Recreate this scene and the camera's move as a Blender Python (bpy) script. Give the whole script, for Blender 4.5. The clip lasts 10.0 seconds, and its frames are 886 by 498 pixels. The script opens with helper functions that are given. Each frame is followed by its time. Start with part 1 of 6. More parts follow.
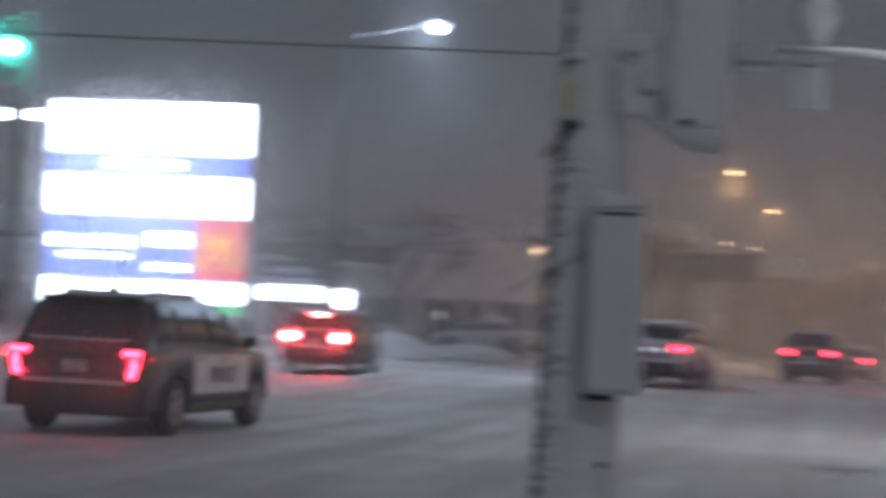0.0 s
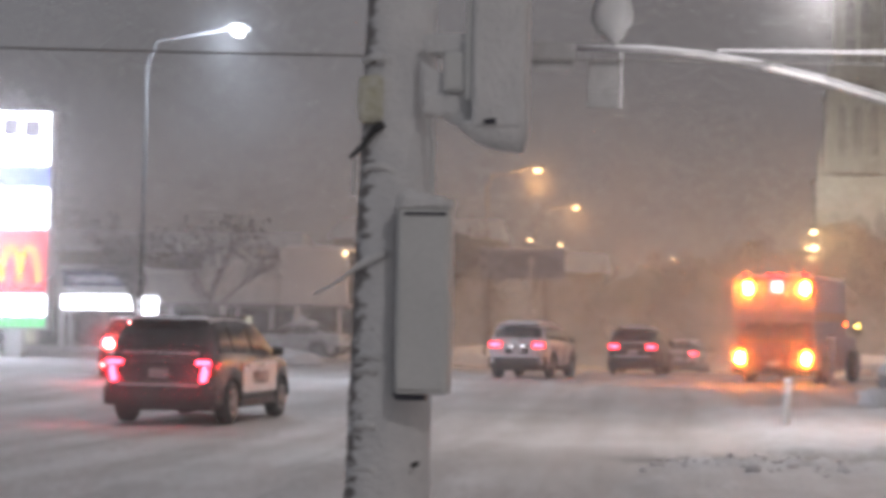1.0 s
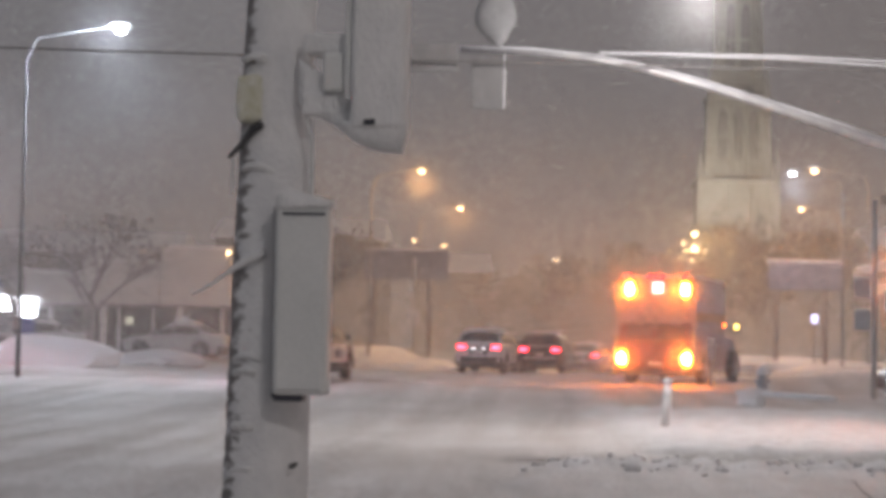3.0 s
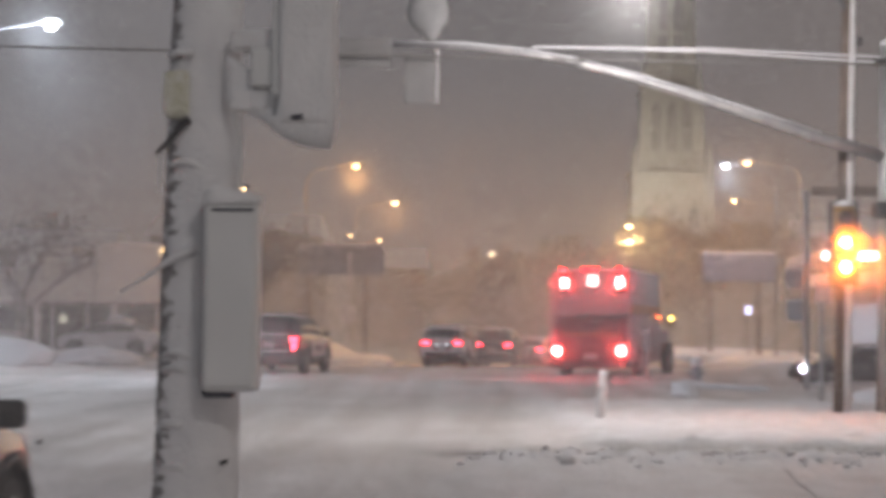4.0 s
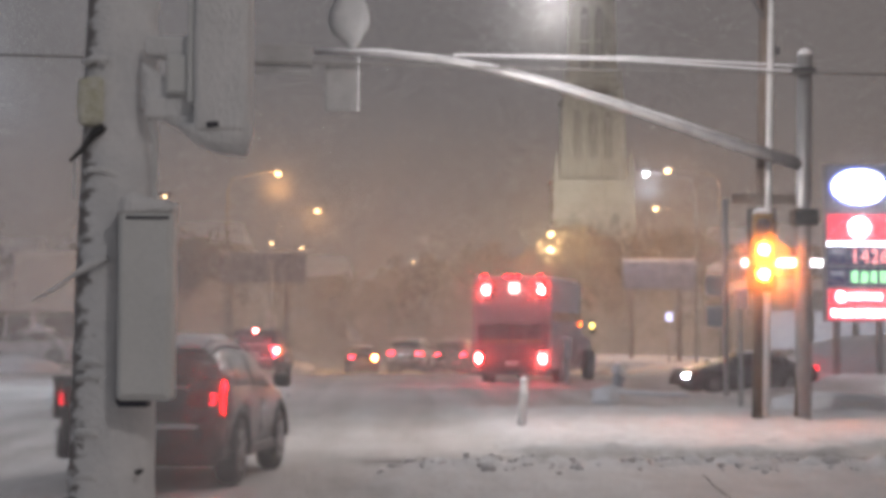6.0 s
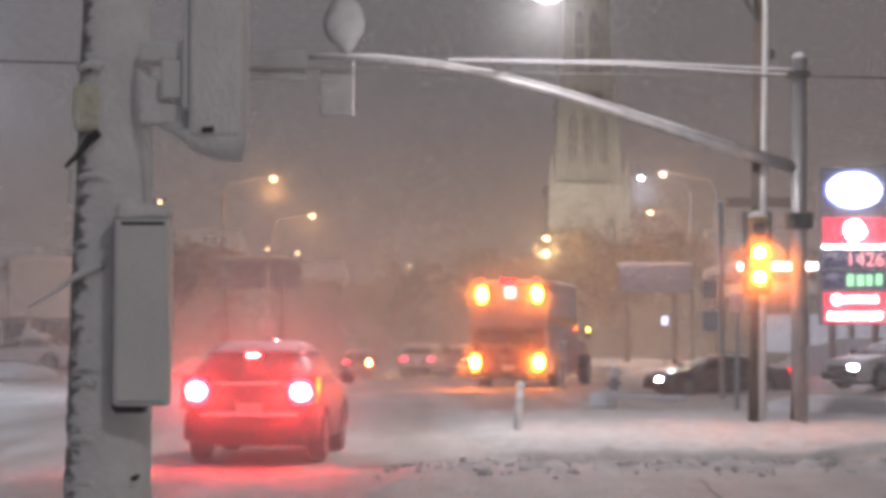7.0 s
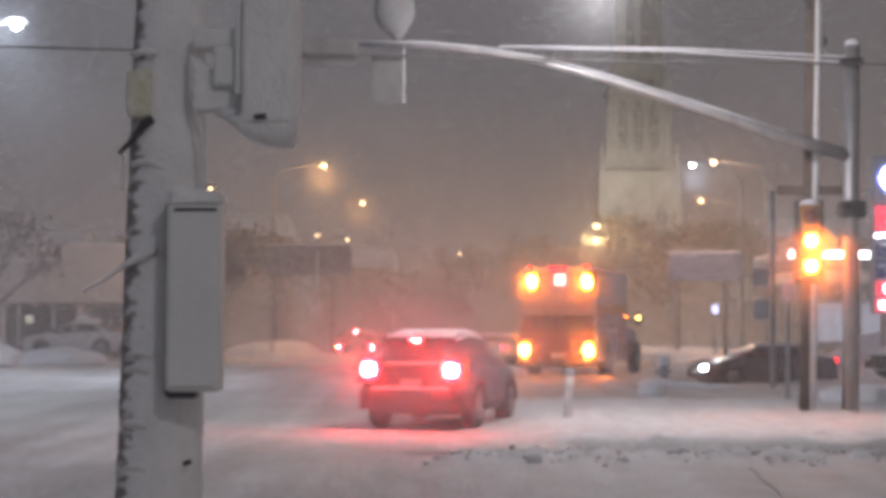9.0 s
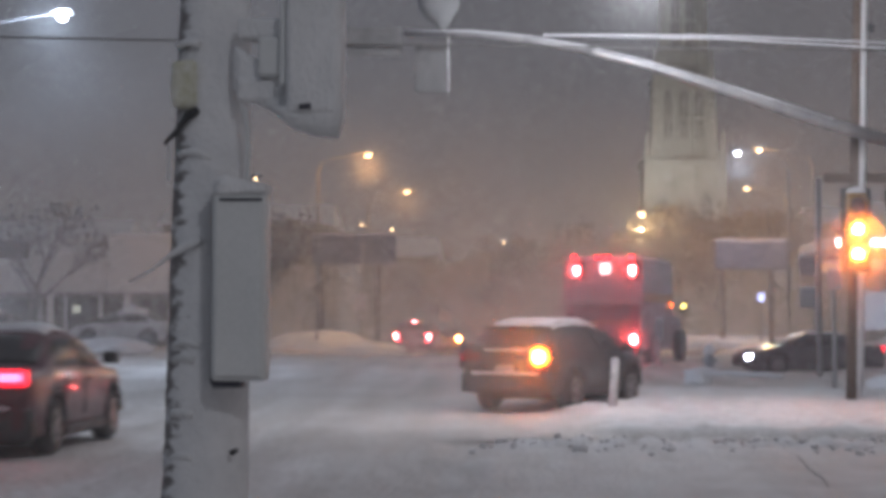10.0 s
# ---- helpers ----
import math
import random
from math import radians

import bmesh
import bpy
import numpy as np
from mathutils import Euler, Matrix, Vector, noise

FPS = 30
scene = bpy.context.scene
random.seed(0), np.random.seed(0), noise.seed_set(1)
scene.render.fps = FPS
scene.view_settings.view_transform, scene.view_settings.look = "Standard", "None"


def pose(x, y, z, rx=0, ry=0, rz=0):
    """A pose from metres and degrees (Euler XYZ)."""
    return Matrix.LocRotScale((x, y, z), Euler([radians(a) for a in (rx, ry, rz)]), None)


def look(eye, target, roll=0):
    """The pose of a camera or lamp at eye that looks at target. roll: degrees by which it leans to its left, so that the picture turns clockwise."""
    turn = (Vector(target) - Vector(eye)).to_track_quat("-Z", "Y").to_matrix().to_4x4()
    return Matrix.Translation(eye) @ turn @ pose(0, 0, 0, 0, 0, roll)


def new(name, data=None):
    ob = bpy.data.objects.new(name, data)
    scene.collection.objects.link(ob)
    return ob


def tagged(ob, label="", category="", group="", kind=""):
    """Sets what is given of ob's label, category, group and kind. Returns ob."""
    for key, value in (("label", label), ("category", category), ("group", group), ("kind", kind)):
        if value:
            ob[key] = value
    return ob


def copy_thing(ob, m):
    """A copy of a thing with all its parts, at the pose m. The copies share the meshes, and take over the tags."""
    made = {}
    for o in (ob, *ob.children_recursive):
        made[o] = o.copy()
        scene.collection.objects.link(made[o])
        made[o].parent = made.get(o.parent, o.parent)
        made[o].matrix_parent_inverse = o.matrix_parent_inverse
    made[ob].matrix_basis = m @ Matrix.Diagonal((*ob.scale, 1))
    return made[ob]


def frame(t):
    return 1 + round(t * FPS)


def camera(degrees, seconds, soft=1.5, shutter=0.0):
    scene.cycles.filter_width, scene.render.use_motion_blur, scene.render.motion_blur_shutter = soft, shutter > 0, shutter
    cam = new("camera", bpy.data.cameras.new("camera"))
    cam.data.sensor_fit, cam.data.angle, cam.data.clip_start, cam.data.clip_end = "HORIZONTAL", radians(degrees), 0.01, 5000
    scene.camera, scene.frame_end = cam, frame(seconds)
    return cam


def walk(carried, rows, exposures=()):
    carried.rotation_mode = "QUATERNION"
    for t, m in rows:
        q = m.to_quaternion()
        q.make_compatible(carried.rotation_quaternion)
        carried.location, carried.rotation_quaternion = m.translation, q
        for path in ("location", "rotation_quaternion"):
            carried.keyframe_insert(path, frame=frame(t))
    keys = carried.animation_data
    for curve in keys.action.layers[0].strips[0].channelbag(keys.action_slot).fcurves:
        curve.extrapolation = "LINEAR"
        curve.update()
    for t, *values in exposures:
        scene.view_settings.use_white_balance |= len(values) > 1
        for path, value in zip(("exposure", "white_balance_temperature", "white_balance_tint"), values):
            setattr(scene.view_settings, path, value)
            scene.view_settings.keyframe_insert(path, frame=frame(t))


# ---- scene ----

# ---------------------------------------------------------------- camera
cam = camera(27.53, 10.0, soft=4.6, shutter=1.0)
# seconds, eye x, yaw to the left, pitch up, roll
PATH = [
    (0.0, -0.061, 13.09, 2.47, 2.86), (0.1, -0.064, 11.51, 2.50, 2.60), (0.2, -0.067, 10.50, 2.54, 2.35),
    (0.3, -0.070, 9.87, 2.56, 2.10), (0.4, -0.070, 9.41, 2.59, 1.85), (0.5, -0.070, 8.87, 2.62, 1.64),
    (1.0, -0.062, 7.00, 2.74, 1.05), (1.5, -0.060, 5.26, 2.84, 1.25), (2.0, -0.051, 3.73, 2.91, 1.35),
    (3.5, -0.033, 2.88, 2.74, 0.65), (4.0, -0.016, 1.30, 2.68, 0.43), (4.5, 0.000, 0.00, 2.74, 0.50),
    (5.0, 0.005, -0.82, 2.81, 0.22), (5.5, 0.007, -1.07, 2.85, 0.31), (7.0, 0.007, -1.29, 3.08, 0.00),
    (7.5, 0.006, -0.72, 3.01, 0.13), (8.0, 0.002, -0.10, 2.89, 0.43), (8.5, -0.002, 0.26, 2.77, 0.58),
    (9.0, 0.000, 0.28, 2.67, 0.28), (9.5, -0.002, 1.43, 2.46, 0.36), (10.0, 0.000, 1.70, 2.32, 0.17)]
EYE_Z = 1.55


def eye_pose(x, yaw, pitch, roll):
    a, b = radians(yaw), radians(pitch)
    eye = (x, 0, EYE_Z)
    return look(eye, (x - math.sin(a) * math.cos(b), math.cos(a) * math.cos(b), EYE_Z + math.sin(b)), roll)


walk(cam, [(t, eye_pose(*r)) for t, *r in PATH],
     [(0.0, -0.55, 5700, 13), (0.5, -0.45, 6000, 13), (1.0, 0.14, 6400, 17), (2.0, 0.18, 6450, 17), (3.5, 0.18, 6550, 17), (5.5, 0.10, 6550, 16), (7.5, 0.02, 6400, 20), (9.0, -0.05, 6250, 18), (10.0, -0.18, 5850, 15)])

# ---------------------------------------------------------------- sky and light
world = bpy.data.worlds.new("night_sky")
scene.world = world
world.use_nodes = True
wn, wl = world.node_tree.nodes, world.node_tree.links
wn.clear()
w_out, w_bg = wn.new("ShaderNodeOutputWorld"), wn.new("ShaderNodeBackground")
w_tc, w_sep = wn.new("ShaderNodeTexCoord"), wn.new("ShaderNodeSeparateXYZ")
w_ramp, w_noise, w_mix = wn.new("ShaderNodeValToRGB"), wn.new("ShaderNodeTexNoise"), wn.new("ShaderNodeMix")
wl.new(w_tc.outputs["Generated"], w_sep.inputs[0])
wl.new(w_sep.outputs["Z"], w_ramp.inputs[0])
w_ramp.color_ramp.elements[0].position, w_ramp.color_ramp.elements[0].color = 0.0, (0.165, 0.122, 0.095, 1)
w_ramp.color_ramp.elements[1].position, w_ramp.color_ramp.elements[1].color = 0.12, (0.165, 0.147, 0.134, 1)
up = w_ramp.color_ramp.elements.new(0.35)
up.color = (0.178, 0.166, 0.160, 1)
w_noise.inputs["Scale"].default_value, w_noise.inputs["Detail"].default_value = 4.0, 4.0
wl.new(w_tc.outputs["Generated"], w_noise.inputs["Vector"])
w_mix.data_type, w_mix.blend_type, w_mix.inputs["Factor"].default_value = "RGBA", "OVERLAY", 0.22
wl.new(w_ramp.outputs["Color"], w_mix.inputs["A"])
wl.new(w_noise.outputs["Fac"], w_mix.inputs["B"])
w_side, w_tint = wn.new("ShaderNodeValToRGB"), wn.new("ShaderNodeMix")
w_map = wn.new("ShaderNodeMapRange")
w_map.inputs["From Min"].default_value, w_map.inputs["From Max"].default_value = -0.6, 0.6
wl.new(w_sep.outputs["X"], w_map.inputs["Value"])
wl.new(w_map.outputs["Result"], w_side.inputs[0])
w_side.color_ramp.elements[0].color, w_side.color_ramp.elements[1].color = (0.82, 0.98, 1.13, 1), (0.93, 0.885, 0.85, 1)
w_tint.data_type, w_tint.blend_type, w_tint.inputs["Factor"].default_value = "RGBA", "MULTIPLY", 1.0
wl.new(w_mix.outputs["Result"], w_tint.inputs["A"])
wl.new(w_side.outputs["Color"], w_tint.inputs["B"])
wl.new(w_tint.outputs["Result"], w_bg.inputs["Color"])
w_bg.inputs["Strength"].default_value = 1.0
wl.new(w_bg.outputs[0], w_out.inputs[0])


def lamp_light(x, y, z, watts, colour, radius=0.25):
    data = bpy.data.lights.new("lamp_light", "POINT")
    data.energy, data.color, data.shadow_soft_size = watts, colour, radius
    ob = new("lamp_light", data)
    ob.location = (x, y, z)
    return ob


WHITE_LED, SODIUM = (0.76, 0.89, 1.0), (1.0, 0.50, 0.16)
lamp_light(-11.93, 48.3, 9.5, 1900, WHITE_LED)
lamp_light(2.35, 28.9, 6.95, 1150, (1.0, 0.98, 0.93))

# ---------------------------------------------------------------- materials


def nodes_of(name):
    m = bpy.data.materials.new(name)
    m.use_nodes = True
    return m, m.node_tree.nodes, m.node_tree.links, m.node_tree.nodes["Principled BSDF"]


def surface(name, a, b, scale=6.0, rough=0.7, metal=0.0, bump=0.2, fine=60.0, stretch=(1, 1, 1), sharp=0.25, coat=0.0):
    """Two tones mixed by coarse noise, with a finer grain and relief."""
    m, n, l, bsdf = nodes_of(name)
    tc, mp = n.new("ShaderNodeTexCoord"), n.new("ShaderNodeMapping")
    mp.inputs["Scale"].default_value = stretch
    l.new(tc.outputs["Object"], mp.inputs["Vector"])
    n1, n2, ramp = n.new("ShaderNodeTexNoise"), n.new("ShaderNodeTexNoise"), n.new("ShaderNodeValToRGB")
    n1.inputs["Scale"].default_value, n1.inputs["Detail"].default_value = scale, 6.0
    n2.inputs["Scale"].default_value, n2.inputs["Detail"].default_value = fine, 3.0
    l.new(mp.outputs[0], n1.inputs["Vector"])
    l.new(mp.outputs[0], n2.inputs["Vector"])
    ramp.color_ramp.elements[0].position, ramp.color_ramp.elements[1].position = 0.5 - sharp, 0.5 + sharp
    ramp.color_ramp.elements[0].color, ramp.color_ramp.elements[1].color = (*a, 1), (*b, 1)
    l.new(n1.outputs["Fac"], ramp.inputs[0])
    mix = n.new("ShaderNodeMix")
    mix.data_type, mix.blend_type = "RGBA", "OVERLAY"
    mix.inputs["Factor"].default_value = 0.25
    l.new(ramp.outputs[0], mix.inputs["A"])
    l.new(n2.outputs["Fac"], mix.inputs["B"])
    l.new(mix.outputs["Result"], bsdf.inputs["Base Color"])
    bp, add = n.new("ShaderNodeBump"), n.new("ShaderNodeMath")
    add.operation = "ADD"
    l.new(n1.outputs["Fac"], add.inputs[0])
    l.new(n2.outputs["Fac"], add.inputs[1])
    l.new(add.outputs[0], bp.inputs["Height"])
    bp.inputs["Strength"].default_value, bp.inputs["Distance"].default_value = bump, 0.03
    l.new(bp.outputs[0], bsdf.inputs["Normal"])
    bsdf.inputs["Roughness"].default_value, bsdf.inputs["Metallic"].default_value = rough, metal
    bsdf.inputs["Coat Weight"].default_value = coat
    return m


def glow(name, colour, strength):
    m, n, l, bsdf = nodes_of(name)
    bsdf.inputs["Base Color"].default_value = (*[0.3 * c for c in colour], 1)
    bsdf.inputs["Roughness"].default_value = 0.3
    bsdf.inputs["Emission Color"].default_value = (*colour, 1)
    bsdf.inputs["Emission Strength"].default_value = strength
    return m


SNOW = surface("clean_snow", (0.74, 0.75, 0.78), (0.86, 0.86, 0.88), 3.0, 0.75, bump=0.5, fine=40)
SNOW_CLOD = surface("grey_snow_lumps", (0.74, 0.72, 0.71), (0.88, 0.87, 0.87), 5.0, 0.8, bump=0.6, fine=30)
POST_SNOW = surface("wind_packed_snow", (0.74, 0.75, 0.75), (0.88, 0.88, 0.88), 9.0, 0.8, bump=0.55, fine=70, stretch=(1, 1, 0.5))
CASE_PAINT = surface("frosted_grey_paint", (0.66, 0.68, 0.67), (0.76, 0.77, 0.76), 3.0, 0.6, bump=0.1, fine=90)
DARK_METAL = surface("dark_metal", (0.05, 0.05, 0.055), (0.12, 0.12, 0.12), 8.0, 0.55, 0.4, 0.15)
GALV = surface("galvanised_steel", (0.32, 0.32, 0.33), (0.48, 0.47, 0.46), 6.0, 0.45, 0.6, 0.15, stretch=(1, 1, 0.3))
WOOD = surface("weathered_pole_wood", (0.10, 0.075, 0.06), (0.24, 0.19, 0.16), 7.0, 0.85, bump=0.6, stretch=(1, 1, 0.12))
RUBBER = surface("tyre_rubber", (0.03, 0.03, 0.03), (0.10, 0.10, 0.10), 9.0, 0.85, bump=0.3)
GLASS_DARK = surface("tinted_car_glass", (0.02, 0.02, 0.023), (0.06, 0.06, 0.062), 2.0, 0.38, bump=0.0)
TRIM_BLACK = surface("black_plastic", (0.035, 0.035, 0.037), (0.09, 0.088, 0.088), 5.0, 0.6, bump=0.1)
RIM = surface("alloy_rim", (0.18, 0.18, 0.18), (0.4, 0.4, 0.4), 8.0, 0.4, 0.7, 0.1)
PAINT_BLACK = surface("salted_black_paint", (0.022, 0.022, 0.026), (0.11, 0.106, 0.108), 2.4, 0.35, bump=0.04, coat=0.4)
PAINT_WHITE = surface("salted_white_paint", (0.52, 0.52, 0.53), (0.74, 0.74, 0.75), 2.0, 0.35, bump=0.04, coat=0.3)
PAINT_GREY = surface("salted_grey_paint", (0.014, 0.014, 0.017), (0.05, 0.05, 0.053), 2.2, 0.35, bump=0.04, coat=0.25)
PAINT_DULL = surface("road_grimed_white_paint", (0.20, 0.195, 0.19), (0.36, 0.35, 0.35), 1.6, 0.45, bump=0.04, coat=0.2)
PAINT_INK = surface("wet_black_paint", (0.05, 0.05, 0.06), (0.13, 0.13, 0.14), 2.4, 0.3, bump=0.03, coat=0.5)
PALE_PLATE = surface("frost_dimmed_plate", (0.17, 0.165, 0.165), (0.25, 0.245, 0.245), 3.0, 0.8, bump=0.3)
SHROUD = surface("frosted_shroud", (0.20, 0.20, 0.205), (0.30, 0.30, 0.305), 3.0, 0.8, bump=0.3)
PAINT_MAROON = surface("salted_maroon_paint", (0.085, 0.016, 0.026), (0.17, 0.075, 0.085), 2.0, 0.35, bump=0.04, coat=0.4)
PLATE = surface("frosted_plate", (0.40, 0.40, 0.41), (0.62, 0.62, 0.62), 20.0, 0.5, bump=0.1)
BAR_DARK = surface("dark_print", (0.04, 0.045, 0.06), (0.07, 0.07, 0.09), 20.0, 0.6, bump=0.0)
STUCCO = surface("pale_stucco", (0.58, 0.58, 0.59), (0.76, 0.76, 0.77), 1.2, 0.9, bump=0.2, fine=20)
DARK_WALL = surface("dark_shopfront", (0.17, 0.165, 0.165), (0.32, 0.31, 0.30), 1.0, 0.7, bump=0.1)
FAR_WALL = surface("pale_brown_render", (0.17, 0.14, 0.12), (0.26, 0.22, 0.19), 0.8, 0.9, bump=0.1)
STONE = surface("pale_limestone", (0.30, 0.295, 0.27), (0.48, 0.47, 0.43), 0.35, 0.9, bump=0.3, fine=6)
BARK = surface("snowy_bark", (0.08, 0.07, 0.062), (0.22, 0.21, 0.205), 3.0, 0.9, bump=0.4)
LEAF = surface("frosted_foliage", (0.06, 0.05, 0.042), (0.12, 0.10, 0.085), 2.0, 0.9, bump=0.2)
TWIG = surface("frosted_twigs", (0.22, 0.21, 0.21), (0.44, 0.44, 0.45), 2.0, 0.9, bump=0.2)
SIGN_BACK = surface("frosted_sign_plate", (0.36, 0.37, 0.41), (0.50, 0.50, 0.53), 3.0, 0.6, bump=0.1)
YELLOW = surface("snowy_yellow_plastic", (0.52, 0.51, 0.33), (0.78, 0.78, 0.72), 22.0, 0.6, bump=0.4)
CABLE = surface("black_cable", (0.07, 0.065, 0.06), (0.22, 0.21, 0.20), 8.0, 0.7, bump=0.1)
SIGNAL_CASE = surface("signal_casing", (0.22, 0.12, 0.03), (0.42, 0.25, 0.08), 8.0, 0.6, bump=0.1)

LAMP_POST = surface("frosted_lamp_post", (0.11, 0.11, 0.112), (0.17, 0.17, 0.175), 4.0, 0.7, 0.0, 0.1)
TAIL_HOT = glow("tail_lamp_red", (1.0, 0.024, 0.045), 30.0)
TAIL_SOFT = glow("tail_lamp_red_rim", (1.0, 0.015, 0.03), 3.5)
BRAKE_HOT = glow("brake_lamp_core", (1.0, 0.10, 0.09), 400.0)
BRAKE_SOFT = glow("brake_lamp_rim", (1.0, 0.003, 0.005), 26.0)
AMBER_HOT = glow("amber_lamp_core", (1.0, 0.25, 0.025), 460.0)
STOP_HOT = glow("stop_lamp_core", (1.0, 0.07, 0.055), 230.0)
STOP_SOFT = glow("stop_lamp_bloom", (1.0, 0.004, 0.006), 75.0)
TURN_HOT = glow("turn_lamp_core", (1.0, 0.34, 0.03), 130.0)
AMBER_SOFT = glow("amber_lamp_rim", (1.0, 0.075, 0.0), 36.0)
LENS_OFF = surface("dim_red_lens", (0.16, 0.01, 0.012), (0.26, 0.03, 0.03), 10.0, 0.25, bump=0.0)
HEAD_HOT = glow("headlamp", (0.80, 0.90, 1.0), 160.0)
LED_HOT = glow("white_street_lamp", (0.90, 0.96, 1.0), 30.0)
SODIUM_HOT = glow("sodium_street_lamp", (1.0, 0.66, 0.30), 10.0)
SIGNAL_ORANGE = glow("orange_signal_lens", (1.0, 0.20, 0.02), 620.0)
SIGNAL_RIM = glow("orange_signal_rim", (1.0, 0.10, 0.0), 45.0)
SIGNAL_GREEN = glow("green_signal_lens", (0.10, 1.0, 0.80), 220.0)
BOARD_WHITE = glow("lit_white_board", (0.86, 0.93, 1.0), 13.0)
BOARD_BLUE = glow("lit_blue_board", (0.16, 0.24, 0.9), 1.8)
BOARD_RED = glow("lit_red_board", (1.0, 0.08, 0.12), 1.5)
BOARD_YELLOW = glow("lit_yellow_board", (1.0, 0.62, 0.06), 1.8)
BOARD_GREEN = glow("lit_green_board", (0.12, 0.85, 0.25), 1.2)
BOARD_INK = glow("lit_grey_lettering", (0.40, 0.36, 0.48), 0.6)
BOARD_DIM = glow("dim_lit_board", (0.75, 0.80, 0.92), 0.42)
BOARD_NAVY = glow("dim_navy_board", (0.09, 0.11, 0.26), 0.35)
SHOP_GLOW = glow("lit_shop_window", (0.95, 0.95, 0.72), 0.55)
PALE_BLUE = glow("pale_blue_lamp", (0.55, 0.6, 1.0), 3.0)

# ---------------------------------------------------------------- mesh helpers


def part(name, bm, material, parent=None, label="", smooth=False):
    me = bpy.data.meshes.new(name)
    bmesh.ops.recalc_face_normals(bm, faces=bm.faces)
    bm.to_mesh(me)
    bm.free()
    if smooth:
        for p in me.polygons:
            p.use_smooth = True
    me.materials.append(material)
    ob = new(name, me)
    if parent:
        ob.parent = parent
    if label:
        ob["label"] = label
    return ob


def thing(name, m, label, category, group="", kind=""):
    ob = new(name)
    ob.matrix_world = m
    ob.empty_display_size = 0.2
    return tagged(ob, label, category, group, kind)


def box(x0, x1, y0, y1, z0, z1, bevel=0.0, seg=1, bm=None):
    own = bmesh.new()
    bmesh.ops.create_cube(own, size=1, matrix=Matrix.Translation(((x0 + x1) / 2, (y0 + y1) / 2, (z0 + z1) / 2)) @ Matrix.Diagonal((x1 - x0, y1 - y0, z1 - z0, 1)))
    if bevel:
        bmesh.ops.bevel(own, geom=own.edges[:], offset=bevel, segments=seg, affect="EDGES", profile=0.5)
    if bm is None:
        return own
    me = bpy.data.meshes.new("tmp")
    own.to_mesh(me)
    own.free()
    bm.from_mesh(me)
    bpy.data.meshes.remove(me)
    return bm


def tube(points, radii, sides=10, bm=None):
    """A capped tube along points."""
    bm = bm or bmesh.new()
    pts = [Vector(p) for p in points]
    rings = []
    for i, p in enumerate(pts):
        way = (pts[min(i + 1, len(pts) - 1)] - pts[max(i - 1, 0)]).normalized()
        side = way.cross(Vector((0, 1, 0.01)) if abs(way.y) < 0.9 else Vector((1, 0, 0))).normalized()
        other = way.cross(side)
        r = radii[i] if hasattr(radii, "__len__") else radii
        rings.append([bm.verts.new(p + r * (math.cos(a) * side + math.sin(a) * other)) for a in (2 * math.pi * k / sides for k in range(sides))])
    for a, b in zip(rings, rings[1:]):
        for k in range(sides):
            bm.faces.new((a[k], a[(k + 1) % sides], b[(k + 1) % sides], b[k]))
    bm.faces.new(rings[0][::-1])
    bm.faces.new(rings[-1])
    return bm


def disc(x, y, z, r, depth, axis="y", sides=20, bevel=0.0):
    bm = bmesh.new()
    turn = {"x": Matrix.Rotation(radians(90), 4, "Y"), "y": Matrix.Rotation(radians(90), 4, "X"), "z": Matrix()}[axis]
    bmesh.ops.create_cone(bm, cap_ends=True, segments=sides, radius1=r, radius2=r, depth=depth, matrix=Matrix.Translation((x, y, z)) @ turn)
    if bevel:
        bmesh.ops.bevel(bm, geom=[e for e in bm.edges if len(e.link_faces) == 2 and e.calc_face_angle() > 1], offset=bevel, segments=2, affect="EDGES")
    return bm


def loft(sections):
    """Closed rings of equal count, joined and capped."""
    bm = bmesh.new()
    rings = [[bm.verts.new(p) for p in s] for s in sections]
    k = len(rings[0])
    for a, b in zip(rings, rings[1:]):
        for i in range(k):
            bm.faces.new((a[i], a[(i + 1) % k], b[(i + 1) % k], b[i]))
    bm.faces.new(rings[0][::-1])
    bm.faces.new(rings[-1])
    return bm


def lumpy(bm, amount, scale, seed=0):
    for v in bm.verts:
        v.co += amount * noise.noise_vector(v.co * scale + Vector((seed, seed * 0.7, 0)))
    return bm


def mound(sx, sy, sz, amount=0.12, seed=0, cuts=3):
    """A heap of snow with an uneven outline, flat below."""
    bm = bmesh.new()
    bmesh.ops.create_icosphere(bm, subdivisions=cuts, radius=1)
    for v in bm.verts:
        v.co.z = max(v.co.z, -0.15)
        v.co += amount * noise.noise_vector(v.co * 1.7 + Vector((seed, 3.1 * seed, 0))) + 0.4 * amount * noise.noise_vector(v.co * 5 + Vector((seed, 0, seed)))
        v.co = Vector((v.co.x * sx, v.co.y * sy, v.co.z * sz))
    return bm


# ---------------------------------------------------------------- ground


def step(a, b, v):
    u = min(max((v - a) / (b - a), 0.0), 1.0)
    return u * u * (3 - 2 * u)


def road_z(y):
    """The road climbs a little past the crossing and falls away beyond it."""
    return 0.32 * step(30, 52, y) - 0.56 * step(58, 108, y)


def side_z(y):
    """The lots beside the road keep their height."""
    return 0.3 * step(30, 52, y) + max(0.0, min(y, 150) - 52) * 0.003


def base_z(x, y):
    off = abs(x - 0.04 * max(0.0, y - 60))
    return road_z(y) + (side_z(y) - road_z(y)) * step(7.0, 13.0, off)


